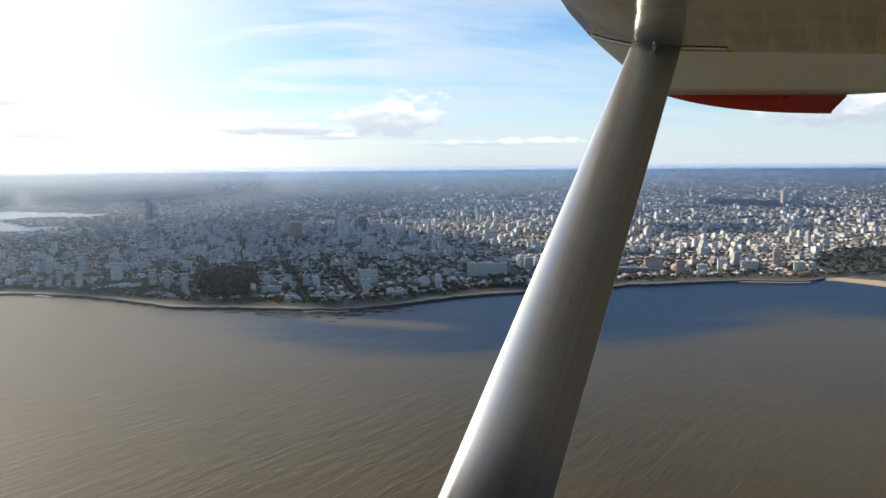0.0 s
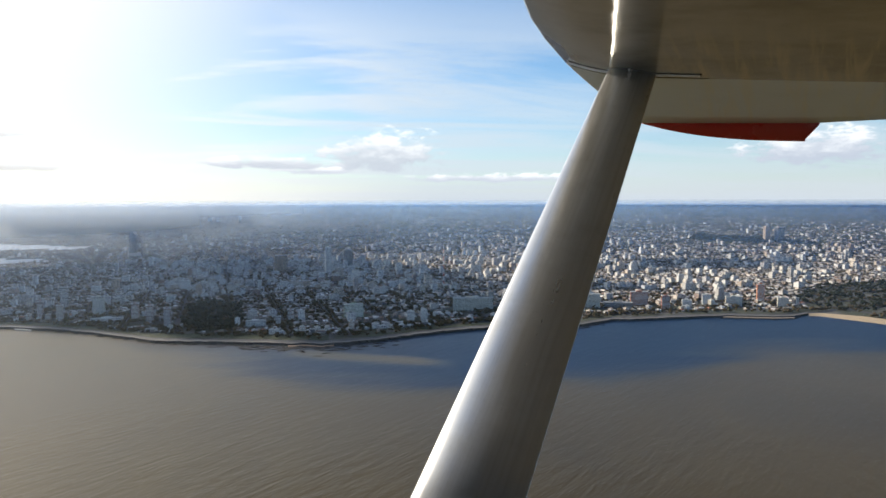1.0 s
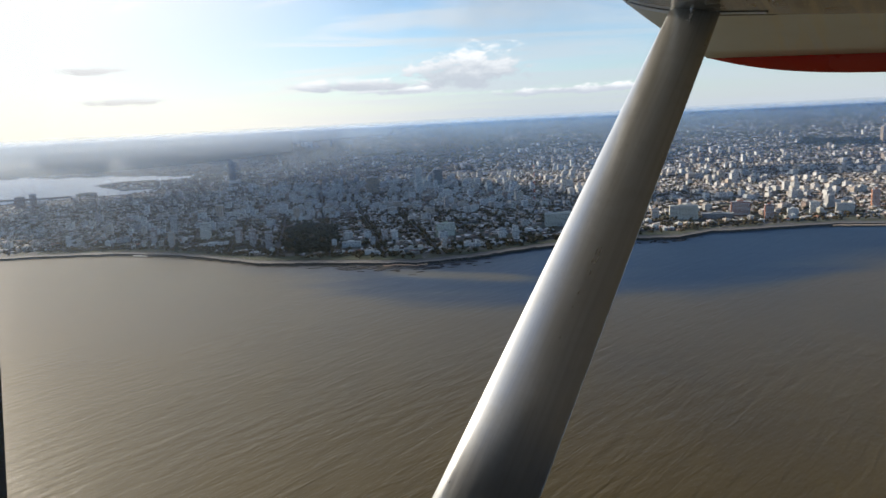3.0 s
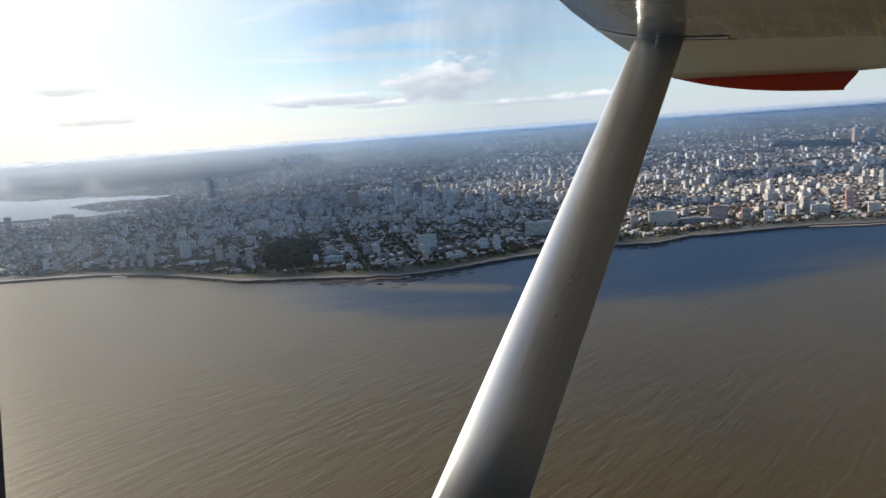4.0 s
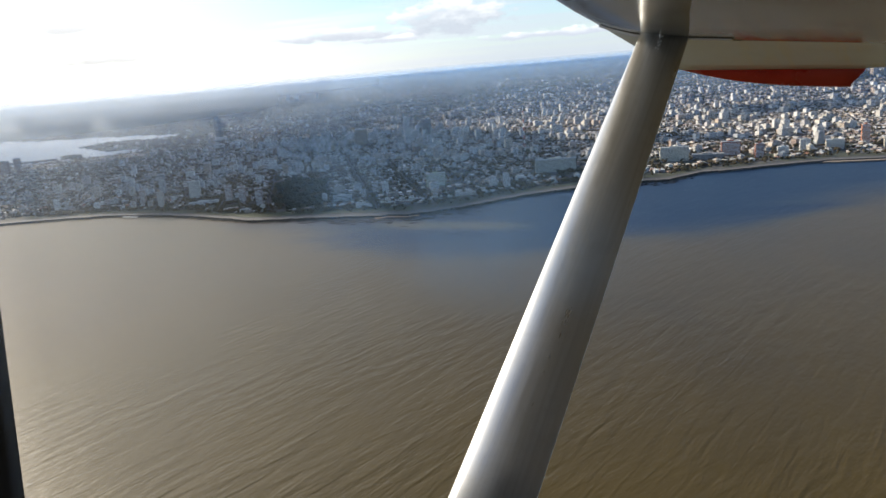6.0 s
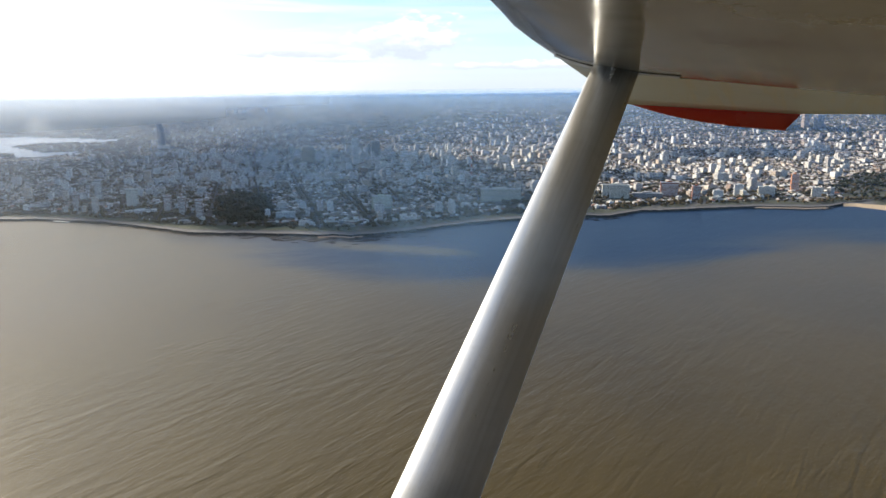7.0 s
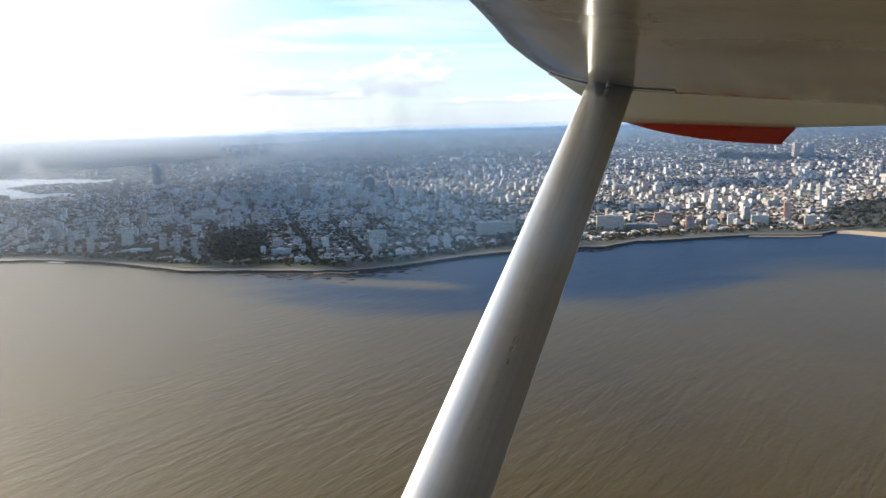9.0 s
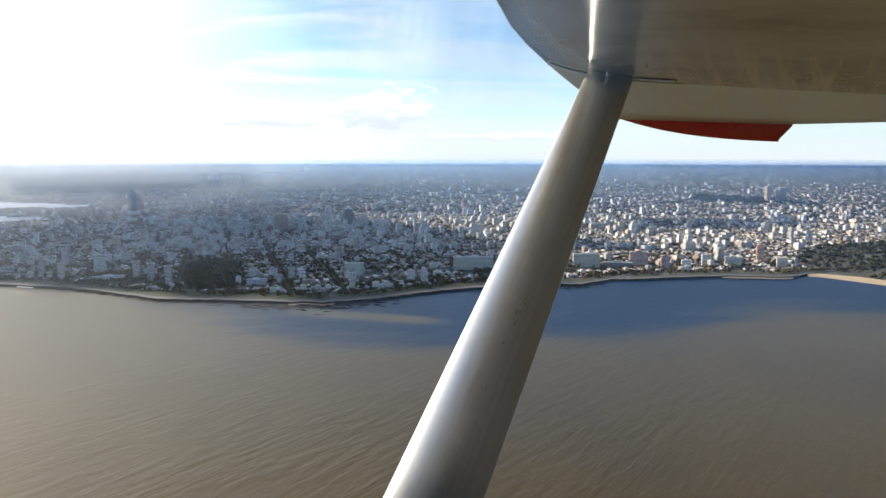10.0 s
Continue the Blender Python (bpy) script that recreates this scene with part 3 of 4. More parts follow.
# landmark buildings along the shore
slab_group = "tower slabs by the park"
a0 = apartment(15, 20, 40, "rose", True, "tall rose-grey block of flats above the lawn", "building", slab_group, on(-14.0, 1655, 0.15))
copy_thing(a0, on(-15.2, 1712, 0.15))
copy_thing(a0, on(-16.2, 1752, 0.15))
apartment(26, 18, 44, "cream", True, "broad cream tower of flats beside a low annex", "building", slab_group, on(-18.6, 1880, 0.2))
apartment(66, 14, 11, "white", False, "long low white building with rows of windows", "building", "", on(-18.1, 1752, 0.2))
apartment(17, 17, 56, "grey", True, "slender grey tower of flats set back from the shore", "building", "", on(-20.8, 2017, 0.25))
apartment(13, 18, 38, "rose", True, "narrow rose-grey block of flats", "building", slab_group, on(-22.3, 1900, 0.25))
apartment(14, 16, 36, "tan", True, "narrow tan block of flats near the coast road", "building", slab_group, on(-21.1, 1832, 0.25))
apartment(44, 16, 30, "green", True, "pale green block of flats with long balconies", "building", "", on(0.0, 1672, 0.1))
apartment(42, 13, 11, "white", False, "low curved-front white row of flats beside the park", "building", "", on(-7.6, 1600, 0.15))
apartment(15, 14, 27, "rose", True, "reddish brown tower of flats near the slipway", "building", "", on(-4.9, 1640, 0.1))
apartment(14, 14, 24, "white", True, "narrow white block with dark window bands", "building", "", on(-4.1, 1632, 0.1))
apartment(18, 15, 25, "tan", True, "tan block of flats facing the bay", "building", "", on(16.4, 1850, -0.2))
apartment(72, 18, 13, "grey", False, "long low grey building behind trees", "building", "", on(20.9, 1850, -0.3))
apartment(24, 16, 18, "white", True, "white stepped block beside the brick flats", "building", "", on(26.0, 1900, -0.35))
apartment(22, 16, 26, "white", True, "broad white block above the coast road", "building", "", on(27.4, 1960, -0.35))
apartment(26, 16, 22, "cream", True, "pale cream block on the headland", "building", "", on(32.6, 2000, -0.45))
apartment(17, 15, 20, "white", True, "white block of flats facing the coast road", "building", "", on(4.55, 1615, 0.0))
apartment(14, 15, 24, "white", True, "small white block of flats facing the coast road", "building", "", on(5.6, 1618, 0.0))
apartment(98, 16, 31, "cream", False, "very long cream slab of flats facing the water", "building", "", on(9.55, 1760, -0.1))
apartment(66, 16, 34, "cream", False, "very long cream slab block with a bright end wall", "building", "", on(18.5, 1836, -0.2))
apartment(44, 20, 34, "brick", True, "broad dark red brick block of flats", "building", "", on(22.5, 1905, -0.3))
apartment(20, 18, 33, "brick", True, "compact red brick block of flats", "building", "", on(24.45, 1856, -0.3))
apartment(18, 16, 48, "orange", True, "orange-red tower of flats near the headland", "building", "", on(31.1, 2052, -0.4))
apartment(40, 18, 24, "cream", True, "cream stepped block of flats near the headland", "building", "", on(29.3, 1962, -0.4))
apartment(21, 21, 98, "white", False, "tall white office tower rising from the town", "tower", "", on(-1.95, 2640))
apartment(34, 24, 66, "grey", False, "pale office tower in the town centre", "tower", "", on(-0.4, 2950))
apartment(44, 26, 62, "tan", False, "massive tan brown tower block in the centre", "tower", "", on(-5.6, 2770))


def glass_tower():
    """A slender glass tower whose two curved faces meet under a slanted top."""
    x, y, z, k = squeeze(*polar(-16.2, 3780))
    e = thing("glass_tower", "slender dark glass tower with a slanted pointed top", "tower", m=pose(x, y, z, 0, 0, 16))
    for name, x0, x1, top0, top1, bow in (("tall_sail", -16, 2, 140, 122, 5.0), ("low_sail", 3, 14, 116, 98, 3.0)):
        bm = bmesh.new()
        rings = []
        for i in range(13):
            t = i / 12
            swell = bow * math.sin(math.pi * (0.15 + 0.7 * t))
            pts = ((x0 - swell * 0.6, -11), (x1 + swell * 0.3, -13 - swell), (x1 + swell * 0.3, 11), (x0 - swell * 0.6, 12))
            rings.append([bm.verts.new((px * k, py * k, (top0 if px < (x0 + x1) / 2 else top1) * t * k)) for px, py in pts])
        for a, b in zip(rings, rings[1:]):
            for j in range(4):
                bm.faces.new((a[j], a[(j + 1) % 4], b[(j + 1) % 4], b[j]))
        bm.faces.new(rings[-1])
        part(name, bm, GLASSY, e)
    part("podium", box(-30 * k, 34 * k, -18 * k, 20 * k, -1, 16 * k, 0.5), CONCRETE, e)


GLASSY = plain("blue_grey_curtain_wall", (0.10, 0.12, 0.14), 0.3, 0.2, grain=20)
MAST_RED, MAST_WHITE = plain("red_mast_paint", (0.45, 0.08, 0.05), 0.6), plain("white_mast_paint", (0.75, 0.74, 0.72), 0.6)
glass_tower()


def far_flats(az, d, w, h, tone, label):
    x, y, z, k = squeeze(*polar(az, d))
    e = apartment(w, w * 0.7, h, tone, False, label, "tower", "", pose(x, y, z, 0, 0, 7))
    e.scale = (k, k, k)


far_flats(-30.55, 3320, 30, 46, "brown", "brown tower block at the edge of the harbour bay")
far_flats(-29.75, 3330, 22, 52, "brown", "slim brown tower block at the edge of the harbour bay")
far_flats(31.4, 5080, 38, 90, "tan", "massive tan hospital tower above a park")
far_flats(32.25, 5110, 48, 84, "grey", "massive grey hospital tower above a park")
far_flats(-10.2, 9000, 60, 60, "white", "white silo block far behind the town")
far_flats(-10.8, 9100, 50, 70, "white", "white silo block far behind the town")
far_flats(-8.6, 8800, 30, 75, "white", "slim white silo far behind the town")


def mound(name, pts, wide, high, mat, label, category):
    """A low bank in the harbour along the places given by bearing and distance."""
    bm = bmesh.new()
    rows = []
    for a, d in pts:
        x, y, z, k = squeeze(*polar(a, d))
        rx, ry = math.sin(radians(a)), math.cos(radians(a))
        rows.append([bm.verts.new((x + rx * q * k, y + ry * q * k, z + hh * k + 0.18 * q * k)) for q, hh in ((-wide / 2, -2), (-wide / 4, high), (wide / 4, high), (wide / 2, -2))])
    for a, b in zip(rows, rows[1:]):
        for j in range(3):
            bm.faces.new((a[j], b[j], b[j + 1], a[j + 1]))
    me = bpy.data.meshes.new(name)
    bm.to_mesh(me)
    bm.free()
    me.materials.append(mat)
    tagged(new(name, me), label, category, kind="structure")


mound("breakwater_harbour", [(-34, 3900), (-32, 3850), (-29.6, 3770), (-27.3, 3720)], 22, 3, ROCK, "long low harbour breakwater in the bay", "breakwater")
mound("island_harbour", [(-27.1, 3750), (-26.7, 3800), (-26.1, 3790), (-25.7, 3740)], 60, 5, GROUND, "small dark island in the harbour bay", "island")


def mast():
    """A guyed lattice radio mast, red and white by sections."""
    e = thing("radio_mast", "tall thin lattice radio mast in red and white sections", "mast", m=on(7.2, 2200))
    for s in range(11):
        bm = bmesh.new()
        z0, z1 = s * 12.0, s * 12.0 + 12.0
        w0, w1 = 3.2 - 0.25 * s, 3.2 - 0.25 * (s + 1)
        for a, b in ((-1, -1), (1, -1), (1, 1), (-1, 1)):
            bmesh.ops.create_cone(bm, cap_ends=True, segments=5, radius1=0.35, radius2=0.35, depth=12.1, matrix=Matrix.Translation((a * (w0 + w1) / 4, b * (w0 + w1) / 4, (z0 + z1) / 2)))
        for q in range(4):
            z = z0 + q * 3
            box_bm(bm, -w0 / 2, w0 / 2, -w0 / 2 - 0.15, -w0 / 2 + 0.15, z, z + 0.35)
            box_bm(bm, -w0 / 2 - 0.15, -w0 / 2 + 0.15, -w0 / 2, w0 / 2, z, z + 0.35)
        part("mast_section", bm, MAST_RED if s % 2 else MAST_WHITE, e)


mast()

# ---- trees ----


def lump(bm, c, r, squash, seed):
    res = bmesh.ops.create_icosphere(bm, subdivisions=1, radius=r, matrix=Matrix.Translation(c) @ Matrix.Diagonal((1, 1, squash, 1)))
    for v in res["verts"]:
        v.co += (v.co - Vector(c)) * 0.5 * noise.noise(v.co * 0.7 + Vector((seed, 0, 0)))


def tree(high, wide, seed, label, m):
    r = random.Random(seed)
    e = thing("tree", label, "tree", "park trees", m=m)
    bm = bmesh.new()
    bmesh.ops.create_cone(bm, cap_ends=True, segments=7, radius1=0.42, radius2=0.16, depth=high * 0.6, matrix=Matrix.Translation((0, 0, high * 0.29)))
    for i in range(4):
        a = i * 1.7 + seed
        tilt = Matrix.Translation((0, 0, high * 0.4)) @ Matrix.Rotation(a, 4, "Z") @ Matrix.Rotation(0.8, 4, "Y") @ Matrix.Translation((0, 0, wide * 0.3))
        bmesh.ops.create_cone(bm, cap_ends=True, segments=5, radius1=0.18, radius2=0.06, depth=wide * 0.6, matrix=tilt)
    part("trunk", bm, BARK, e)
    bm = bmesh.new()
    for i in range(30):
        a, q = r.uniform(0, math.tau), math.sqrt(r.random())
        z = r.uniform(0.35, 1.0)
        spread = wide / 2 * (1.05 - 0.75 * abs(z - 0.6) / 0.4 * 0.7)
        lump(bm, (q * spread * math.cos(a), q * spread * math.sin(a), high * z), r.uniform(0.09, 0.17) * wide, 0.75, i + seed)
    part("crown", bm, LEAF, e)
    return e


def build_parks():
    r = random.Random(5)
    spots = []
    for poly, n in ((PARK_L, 130), (PARK_R, 160)):
        xs, ys = [p[0] for p in poly], [p[1] for p in poly]
        c = 0
        while c < n:
            x, y = r.uniform(min(xs), max(xs)), r.uniform(min(ys), max(ys))
            if inside(poly, x, y) and inland(x, y) > 75:
                spots.append((x, y))
                c += 1
    kinds = []
    for i, (x, y) in enumerate(spots):
        m = pose(x, y, LAND, 0, 0, r.uniform(0, 360))
        if i < 4:
            kinds.append(tree((8, 11, 7, 9)[i], (9, 10, 8, 7)[i], i + 2, "dark broad-crowned evergreen park tree", m))
        else:
            copy_thing(kinds[i % 4], m)


build_parks()


def build_street_trees():
    r = random.Random(8)
    t = (1 + 5 ** 0.5) / 2
    ico = [Vector(p).normalized() for p in ((-1, t, 0), (1, t, 0), (-1, -t, 0), (1, -t, 0), (0, -1, t), (0, 1, t), (0, -1, -t), (0, 1, -t), (t, 0, -1), (t, 0, 1), (-t, 0, -1), (-t, 0, 1))]
    tri = [(0, 11, 5), (0, 5, 1), (0, 1, 7), (0, 7, 10), (0, 10, 11), (1, 5, 9), (5, 11, 4), (11, 10, 2), (10, 7, 6), (7, 1, 8), (3, 9, 4), (3, 4, 2), (3, 2, 6), (3, 6, 8), (3, 8, 9), (4, 9, 5), (2, 4, 11), (6, 2, 10), (8, 6, 7), (9, 8, 1)]
    verts, faces = [], []

    octa = [Vector(p) for p in ((1, 0, 0), (-1, 0, 0), (0, 1, 0), (0, -1, 0), (0, 0, 1), (0, 0, -1))]
    eight = [(0, 2, 4), (2, 1, 4), (1, 3, 4), (3, 0, 4), (2, 0, 5), (1, 2, 5), (3, 1, 5), (0, 3, 5)]

    def crown(x, y, size, n, spread=1.0):
        d = math.hypot(x, y)
        if abs(math.degrees(math.atan2(x, y))) > 41:
            return
        gx, gy, gz, k = squeeze(x, y)
        points, sides = (ico, tri) if d < 2050 else (octa, eight)
        for _ in range(n):
            b = len(verts)
            rad = size * r.uniform(0.3, 0.55) * k
            ox, oy, oz = r.uniform(-.5, .5) * size * k, r.uniform(-.5, .5) * size * k, (size * r.uniform(0.5, 1.1)) * k
            for p in points:
                j = r.uniform(0.65, 1.25) * rad
                verts.append((gx + (ox + p.x * j) * spread, gy + (oy + p.y * j) * spread, gz + oz + p.z * j * 0.8))
            faces.extend(tuple(b + q for q in f) for f in sides)

    for i in range(-12, 13):
        lush = 0.9 if i in (-5, -2, 0, 1, 2, 4) else r.choice((0.15, 0.3, 0.45))
        for side in (-1, 1):
            v = 1400.0
            while v < 2700:
                v += r.uniform(7, 14) * (1 if v < 2100 else 2)
                x, y = town(U0 + i * PITCH + side * r.uniform(5, 9), v)
                if inland(x, y) > 60 and r.random() < lush:
                    crown(x, y, r.uniform(4.5, 7.5), 4 if v < 2100 else 3)
    for x, y in far_stuff_trees:
        d = math.hypot(x, y)
        if inland(x, y) > 50 and not is_bay(math.degrees(math.atan2(x, y)), d):
            crown(x, y, r.uniform(4.5, 8), 4 if d < 2100 else 2)
    # row of trees behind the coast road
    for _ in range(420):
        a = r.uniform(-30, 34)
        if a > 19 or r.random() < 0.35:
            x, y = polar(a, shore(a) + r.uniform(48, 84))
            crown(x, y, r.uniform(4, 7.5), 4)
    first = len(faces)
    for poly, n in ((PARK_L, 120), (PARK_R, 700), (PARK_B, 420)):
        xs, ys = [p[0] for p in poly], [p[1] for p in poly]
        for _ in range(n * 2):
            x, y = r.uniform(min(xs), max(xs)), r.uniform(min(ys), max(ys))
            if inside(poly, x, y):
                crown(x, y, r.uniform(7, 12), 5)
    # wooded country beyond the town
    for _ in range(3000):
        a, d = r.uniform(-42, 42), math.exp(r.uniform(math.log(4200), math.log(24000)))
        x, y = polar(a, d)
        if not is_bay(a, d):
            crown(x, y, r.uniform(6, 10), 2, r.uniform(1.3, 2.6))
    last = len(faces)
    ob = mesh_object("tree_canopy", verts, faces, [LEAF_MASS, LEAF_PARK], indices=[1 if first <= i < last else 0 for i in range(len(faces))])
    tagged(ob, "dull green and brown street trees and far woods", "trees", kind="stuff")


build_street_trees()

# ---- shore details ----


def build_rocks():
    r = random.Random(3)
    bm = bmesh.new()
    spots = []
    for _ in range(130):
        a = r.gauss(-4.0, 3.4)
        spots.append((a, -3 - abs(r.gauss(0, 26)), r.uniform(3, 9)))
    for _ in range(40):
        spots.append((r.uniform(-22, -9), r.uniform(-14, 0), r.uniform(2, 6)))
    for _ in range(40):
        spots.append((r.uniform(14, 20), r.uniform(-40, 0), r.uniform(2, 7)))
    for _ in range(70):
        spots.append((r.uniform(28.5, 33.6), r.uniform(-16, 2), r.uniform(3, 8)))
    for _ in range(40):
        spots.append((r.gauss(43.2, 0.9), r.gauss(-290, 14), r.uniform(4, 10)))
    for a, s, size in spots:
        x, y = polar(a, shore(a) + s)
        m = Matrix.Translation((x, y, 0)) @ Matrix.Rotation(r.uniform(-0.4, 0.4), 4, "Z") @ Matrix.Diagonal((size * 1.7, size * 0.38, r.uniform(0.6, 1.6), 1))
        res = bmesh.ops.create_icosphere(bm, subdivisions=1, radius=1.0, matrix=m)
        for v in res["verts"]:
            v.co += Vector((r.uniform(-.25, .25) * size, r.uniform(-.12, .12) * size, r.uniform(-.2, .2)))
    me = bpy.data.meshes.new("shore_rocks")
    bm.to_mesh(me)
    bm.free()
    me.materials.append(ROCK)
    tagged(new("shore_rocks", me), "low dark rock ledges lying in the shallows", "rocks", kind="stuff")


build_rocks()
strip("slipway", -5.2, -1.6, -9.0, 1.0, 1.4, plain("ochre_slip_concrete", (0.42, 0.27, 0.17), 0.9, grain=6), "ochre concrete apron at the water's edge", "slipway", 3.0)
strip("breakwater", 28.6, 33.4, -18.0, 0.0, 2.4, plain("brown_breakwater_stone", (0.20, 0.16, 0.12), 0.9, grain=4, vary=0.35), "brown stone breakwater along the headland", "breakwater", 5.0)


strip("jetty", -23.9, -22.9, -13.0, 1.0, 1.7, CONCRETE, "short concrete jetty at the sea wall", "jetty", 3.0)


def cloud(shade, size, z, seed):
    """A ragged cloud raft at height z, out of view, added to cast shade over the given outline on the ground."""
    r = random.Random(seed)
    back = z / math.tan(radians(SUN_EL))
    sx, sy = back * math.sin(radians(SUN_AZ)), back * math.cos(radians(SUN_AZ))
    xs, ys = [p[0] for p in shade], [p[1] for p in shade]
    cx, cy = sum(xs) / len(xs), sum(ys) / len(ys)
    bm = bmesh.new()
    step = size * 0.62
    gx = min(xs)
    while gx < max(xs):
        gy = min(ys)
        while gy < max(ys):
            x, y = gx + r.uniform(-.3, .3) * step, gy + r.uniform(-.3, .3) * step
            if inside(shade, x + r.uniform(-45, 45), y + r.uniform(-45, 45)):
                q = size * r.uniform(0.45, 0.75)
                res = bmesh.ops.create_icosphere(bm, subdivisions=2, radius=1.0, matrix=Matrix.Translation((x - cx, y - cy, r.uniform(-8, 22))) @ Matrix.Diagonal((q, q, 0.4 * q, 1)))
                for v in res["verts"]:
                    v.co += Vector((1, 1, 0.5)) * (0.22 * q * noise.noise(v.co * (2.2 / size) + Vector((seed, 0, 0))))
            gy += step
        gx += step
    me = bpy.data.meshes.new("cloud")
    bm.to_mesh(me)
    bm.free()
    me.materials.append(CLOUD)
    me.polygons.foreach_set("use_smooth", [True] * len(me.polygons))
    ob = new("cloud", me)
    ob.matrix_basis = pose(cx + sx, cy + sy, z)
    tagged(ob, "ragged white cloud out of view, added to shade the coast", "cloud", "clouds over the coast")


CLOUD = plain("cloud_white", (0.85, 0.86, 0.88), 1.0, grain=200, vary=0.04)
cloud([(-1500, 2300), (-1000, 1850), (-700, 1640), (-100, 1420), (180, 1460), (420, 1640), (430, 2050), (330, 2550), (100, 3000), (-300, 3350), (-900, 3300), (-1500, 2900)], 130, 1950, 3)
cloud([(430, 2150), (800, 2050), (900, 2150), (600, 2350)], 90, 1950, 4)
cloud([(1100, 2700), (1700, 2650), (1900, 2900), (1300, 3050)], 110, 1950, 5)

# ---- distance haze ----


def haze_material():
    """Sheets that imitate haze: mostly clear, scattering a little light, with tint, density and fade set by place."""
    m, n = material("haze_sheet_tint")
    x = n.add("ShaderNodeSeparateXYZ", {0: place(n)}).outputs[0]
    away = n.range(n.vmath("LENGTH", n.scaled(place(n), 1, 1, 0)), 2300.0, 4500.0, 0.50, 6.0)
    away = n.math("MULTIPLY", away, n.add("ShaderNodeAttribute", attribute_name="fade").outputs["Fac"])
    # denser, paler tint on the left stands in for glare towards the sun
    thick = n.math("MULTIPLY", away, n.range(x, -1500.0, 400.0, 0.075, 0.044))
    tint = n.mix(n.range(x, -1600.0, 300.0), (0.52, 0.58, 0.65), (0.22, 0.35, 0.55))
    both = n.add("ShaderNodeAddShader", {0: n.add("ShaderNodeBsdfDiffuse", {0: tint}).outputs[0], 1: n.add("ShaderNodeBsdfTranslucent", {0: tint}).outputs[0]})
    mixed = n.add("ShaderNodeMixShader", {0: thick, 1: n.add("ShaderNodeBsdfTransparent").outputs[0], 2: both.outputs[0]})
    n.add("ShaderNodeOutputMaterial", {0: mixed.outputs[0]})
    return m


HAZE = haze_material()


def land_height(r):
    """Height of the land at a plan distance, past the plain too."""
    if r <= R_FLAT:
        return LAND
    d = R_FLAT * math.exp((r - R_FLAT) / (R_EDGE - R_FLAT) * math.log(D_EDGE / R_FLAT))
    return EYE - (EYE - LAND) * r / d


def build_haze():
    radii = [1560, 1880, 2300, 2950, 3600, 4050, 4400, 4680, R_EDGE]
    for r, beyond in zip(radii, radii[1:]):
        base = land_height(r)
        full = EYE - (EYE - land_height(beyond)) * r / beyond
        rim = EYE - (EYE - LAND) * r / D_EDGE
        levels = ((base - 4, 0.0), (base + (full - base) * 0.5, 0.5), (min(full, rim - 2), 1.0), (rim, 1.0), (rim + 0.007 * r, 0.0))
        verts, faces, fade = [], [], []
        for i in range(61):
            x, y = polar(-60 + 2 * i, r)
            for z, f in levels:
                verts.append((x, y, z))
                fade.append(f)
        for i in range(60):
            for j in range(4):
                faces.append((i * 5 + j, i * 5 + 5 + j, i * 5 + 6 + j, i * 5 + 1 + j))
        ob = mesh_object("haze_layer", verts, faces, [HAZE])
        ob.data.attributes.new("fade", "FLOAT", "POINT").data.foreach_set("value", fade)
        tagged(ob, "upright sheet painted as thin bluish haze over the distant town", "haze", kind="structure")


build_haze()

# ---- aircraft ----
# local axes: x aft along the chord, y outboard along the span, z up; the origin is where the strut meets the wing
AFT, OUT, UP = (0.78836, -0.59087, -0.17136), (0.59974, 0.80019, 0.0), (0.13712, -0.10277, 0.98521)
CRAFT = Matrix(((AFT[0], OUT[0], UP[0], 0.8123), (AFT[1], OUT[1], UP[1], 2.1771), (AFT[2], OUT[2], UP[2], 280.1558), (0, 0, 0, 1)))


def skin_material(name, base, metal, rough, ripple, dirt, swell=0.01, painted_streaks=0.0):
    m, n = material(name)
    p = n.add("ShaderNodeTexCoord").outputs["Object"]
    wave = n.noise(n.scaled(p, 1.6, 0.5, 1.0), 3.6, 2.0, 0.45, 0.5)
    fine = n.noise(p, 60.0, 4.0, 0.6)
    film = n.noise(n.scaled(p, 1.0, 2.5, 1.0), 2.2, 5.0, 0.65)
    colour = n.mix(n.math("MULTIPLY", n.range(film, 0.42, 0.75), dirt), base, (0.26, 0.24, 0.19))
    if painted_streaks:
        side_on = n.add("ShaderNodeSeparateXYZ", {0: p}).outputs
        # pale streaks painted in for rippled reflections on the polished underside
        reflection_mask = n.range(n.noise(n.scaled(p, 26.0, 2.6, 1.0), 1.0, 4.0, 0.6, 0.4), 0.46, 0.64)
        near = n.math("MULTIPLY", n.range(side_on[1], -0.42, -0.10), n.range(side_on[0], 0.05, 0.2))
        colour = n.mix(n.math("MULTIPLY", n.math("MULTIPLY", reflection_mask, near), painted_streaks), colour, (0.86, 0.80, 0.62))
    r = n.math("ADD", rough, n.math("MULTIPLY", n.range(film, 0.4, 0.8), 0.12))
    h = n.math("ADD", wave, n.math("MULTIPLY", fine, 0.01))
    finish(n, colour, r, metal, h, ripple, swell)
    return m


SKIN = skin_material("polished_wing_skin", (0.68, 0.67, 0.635), 0.62, 0.10, 0.9, 0.5, 0.006, 0.8)
# outer panel: bluish-white base stands in for sky mirrored in polished skin
SKIN_OUTER = skin_material("sky_tinted_wing_skin", (0.76, 0.87, 1.0), 0.0, 0.30, 0.08, 0.08, 0.01, 0.25)
foot = Vector((0.282, -1.306, -0.682)) * 1.31


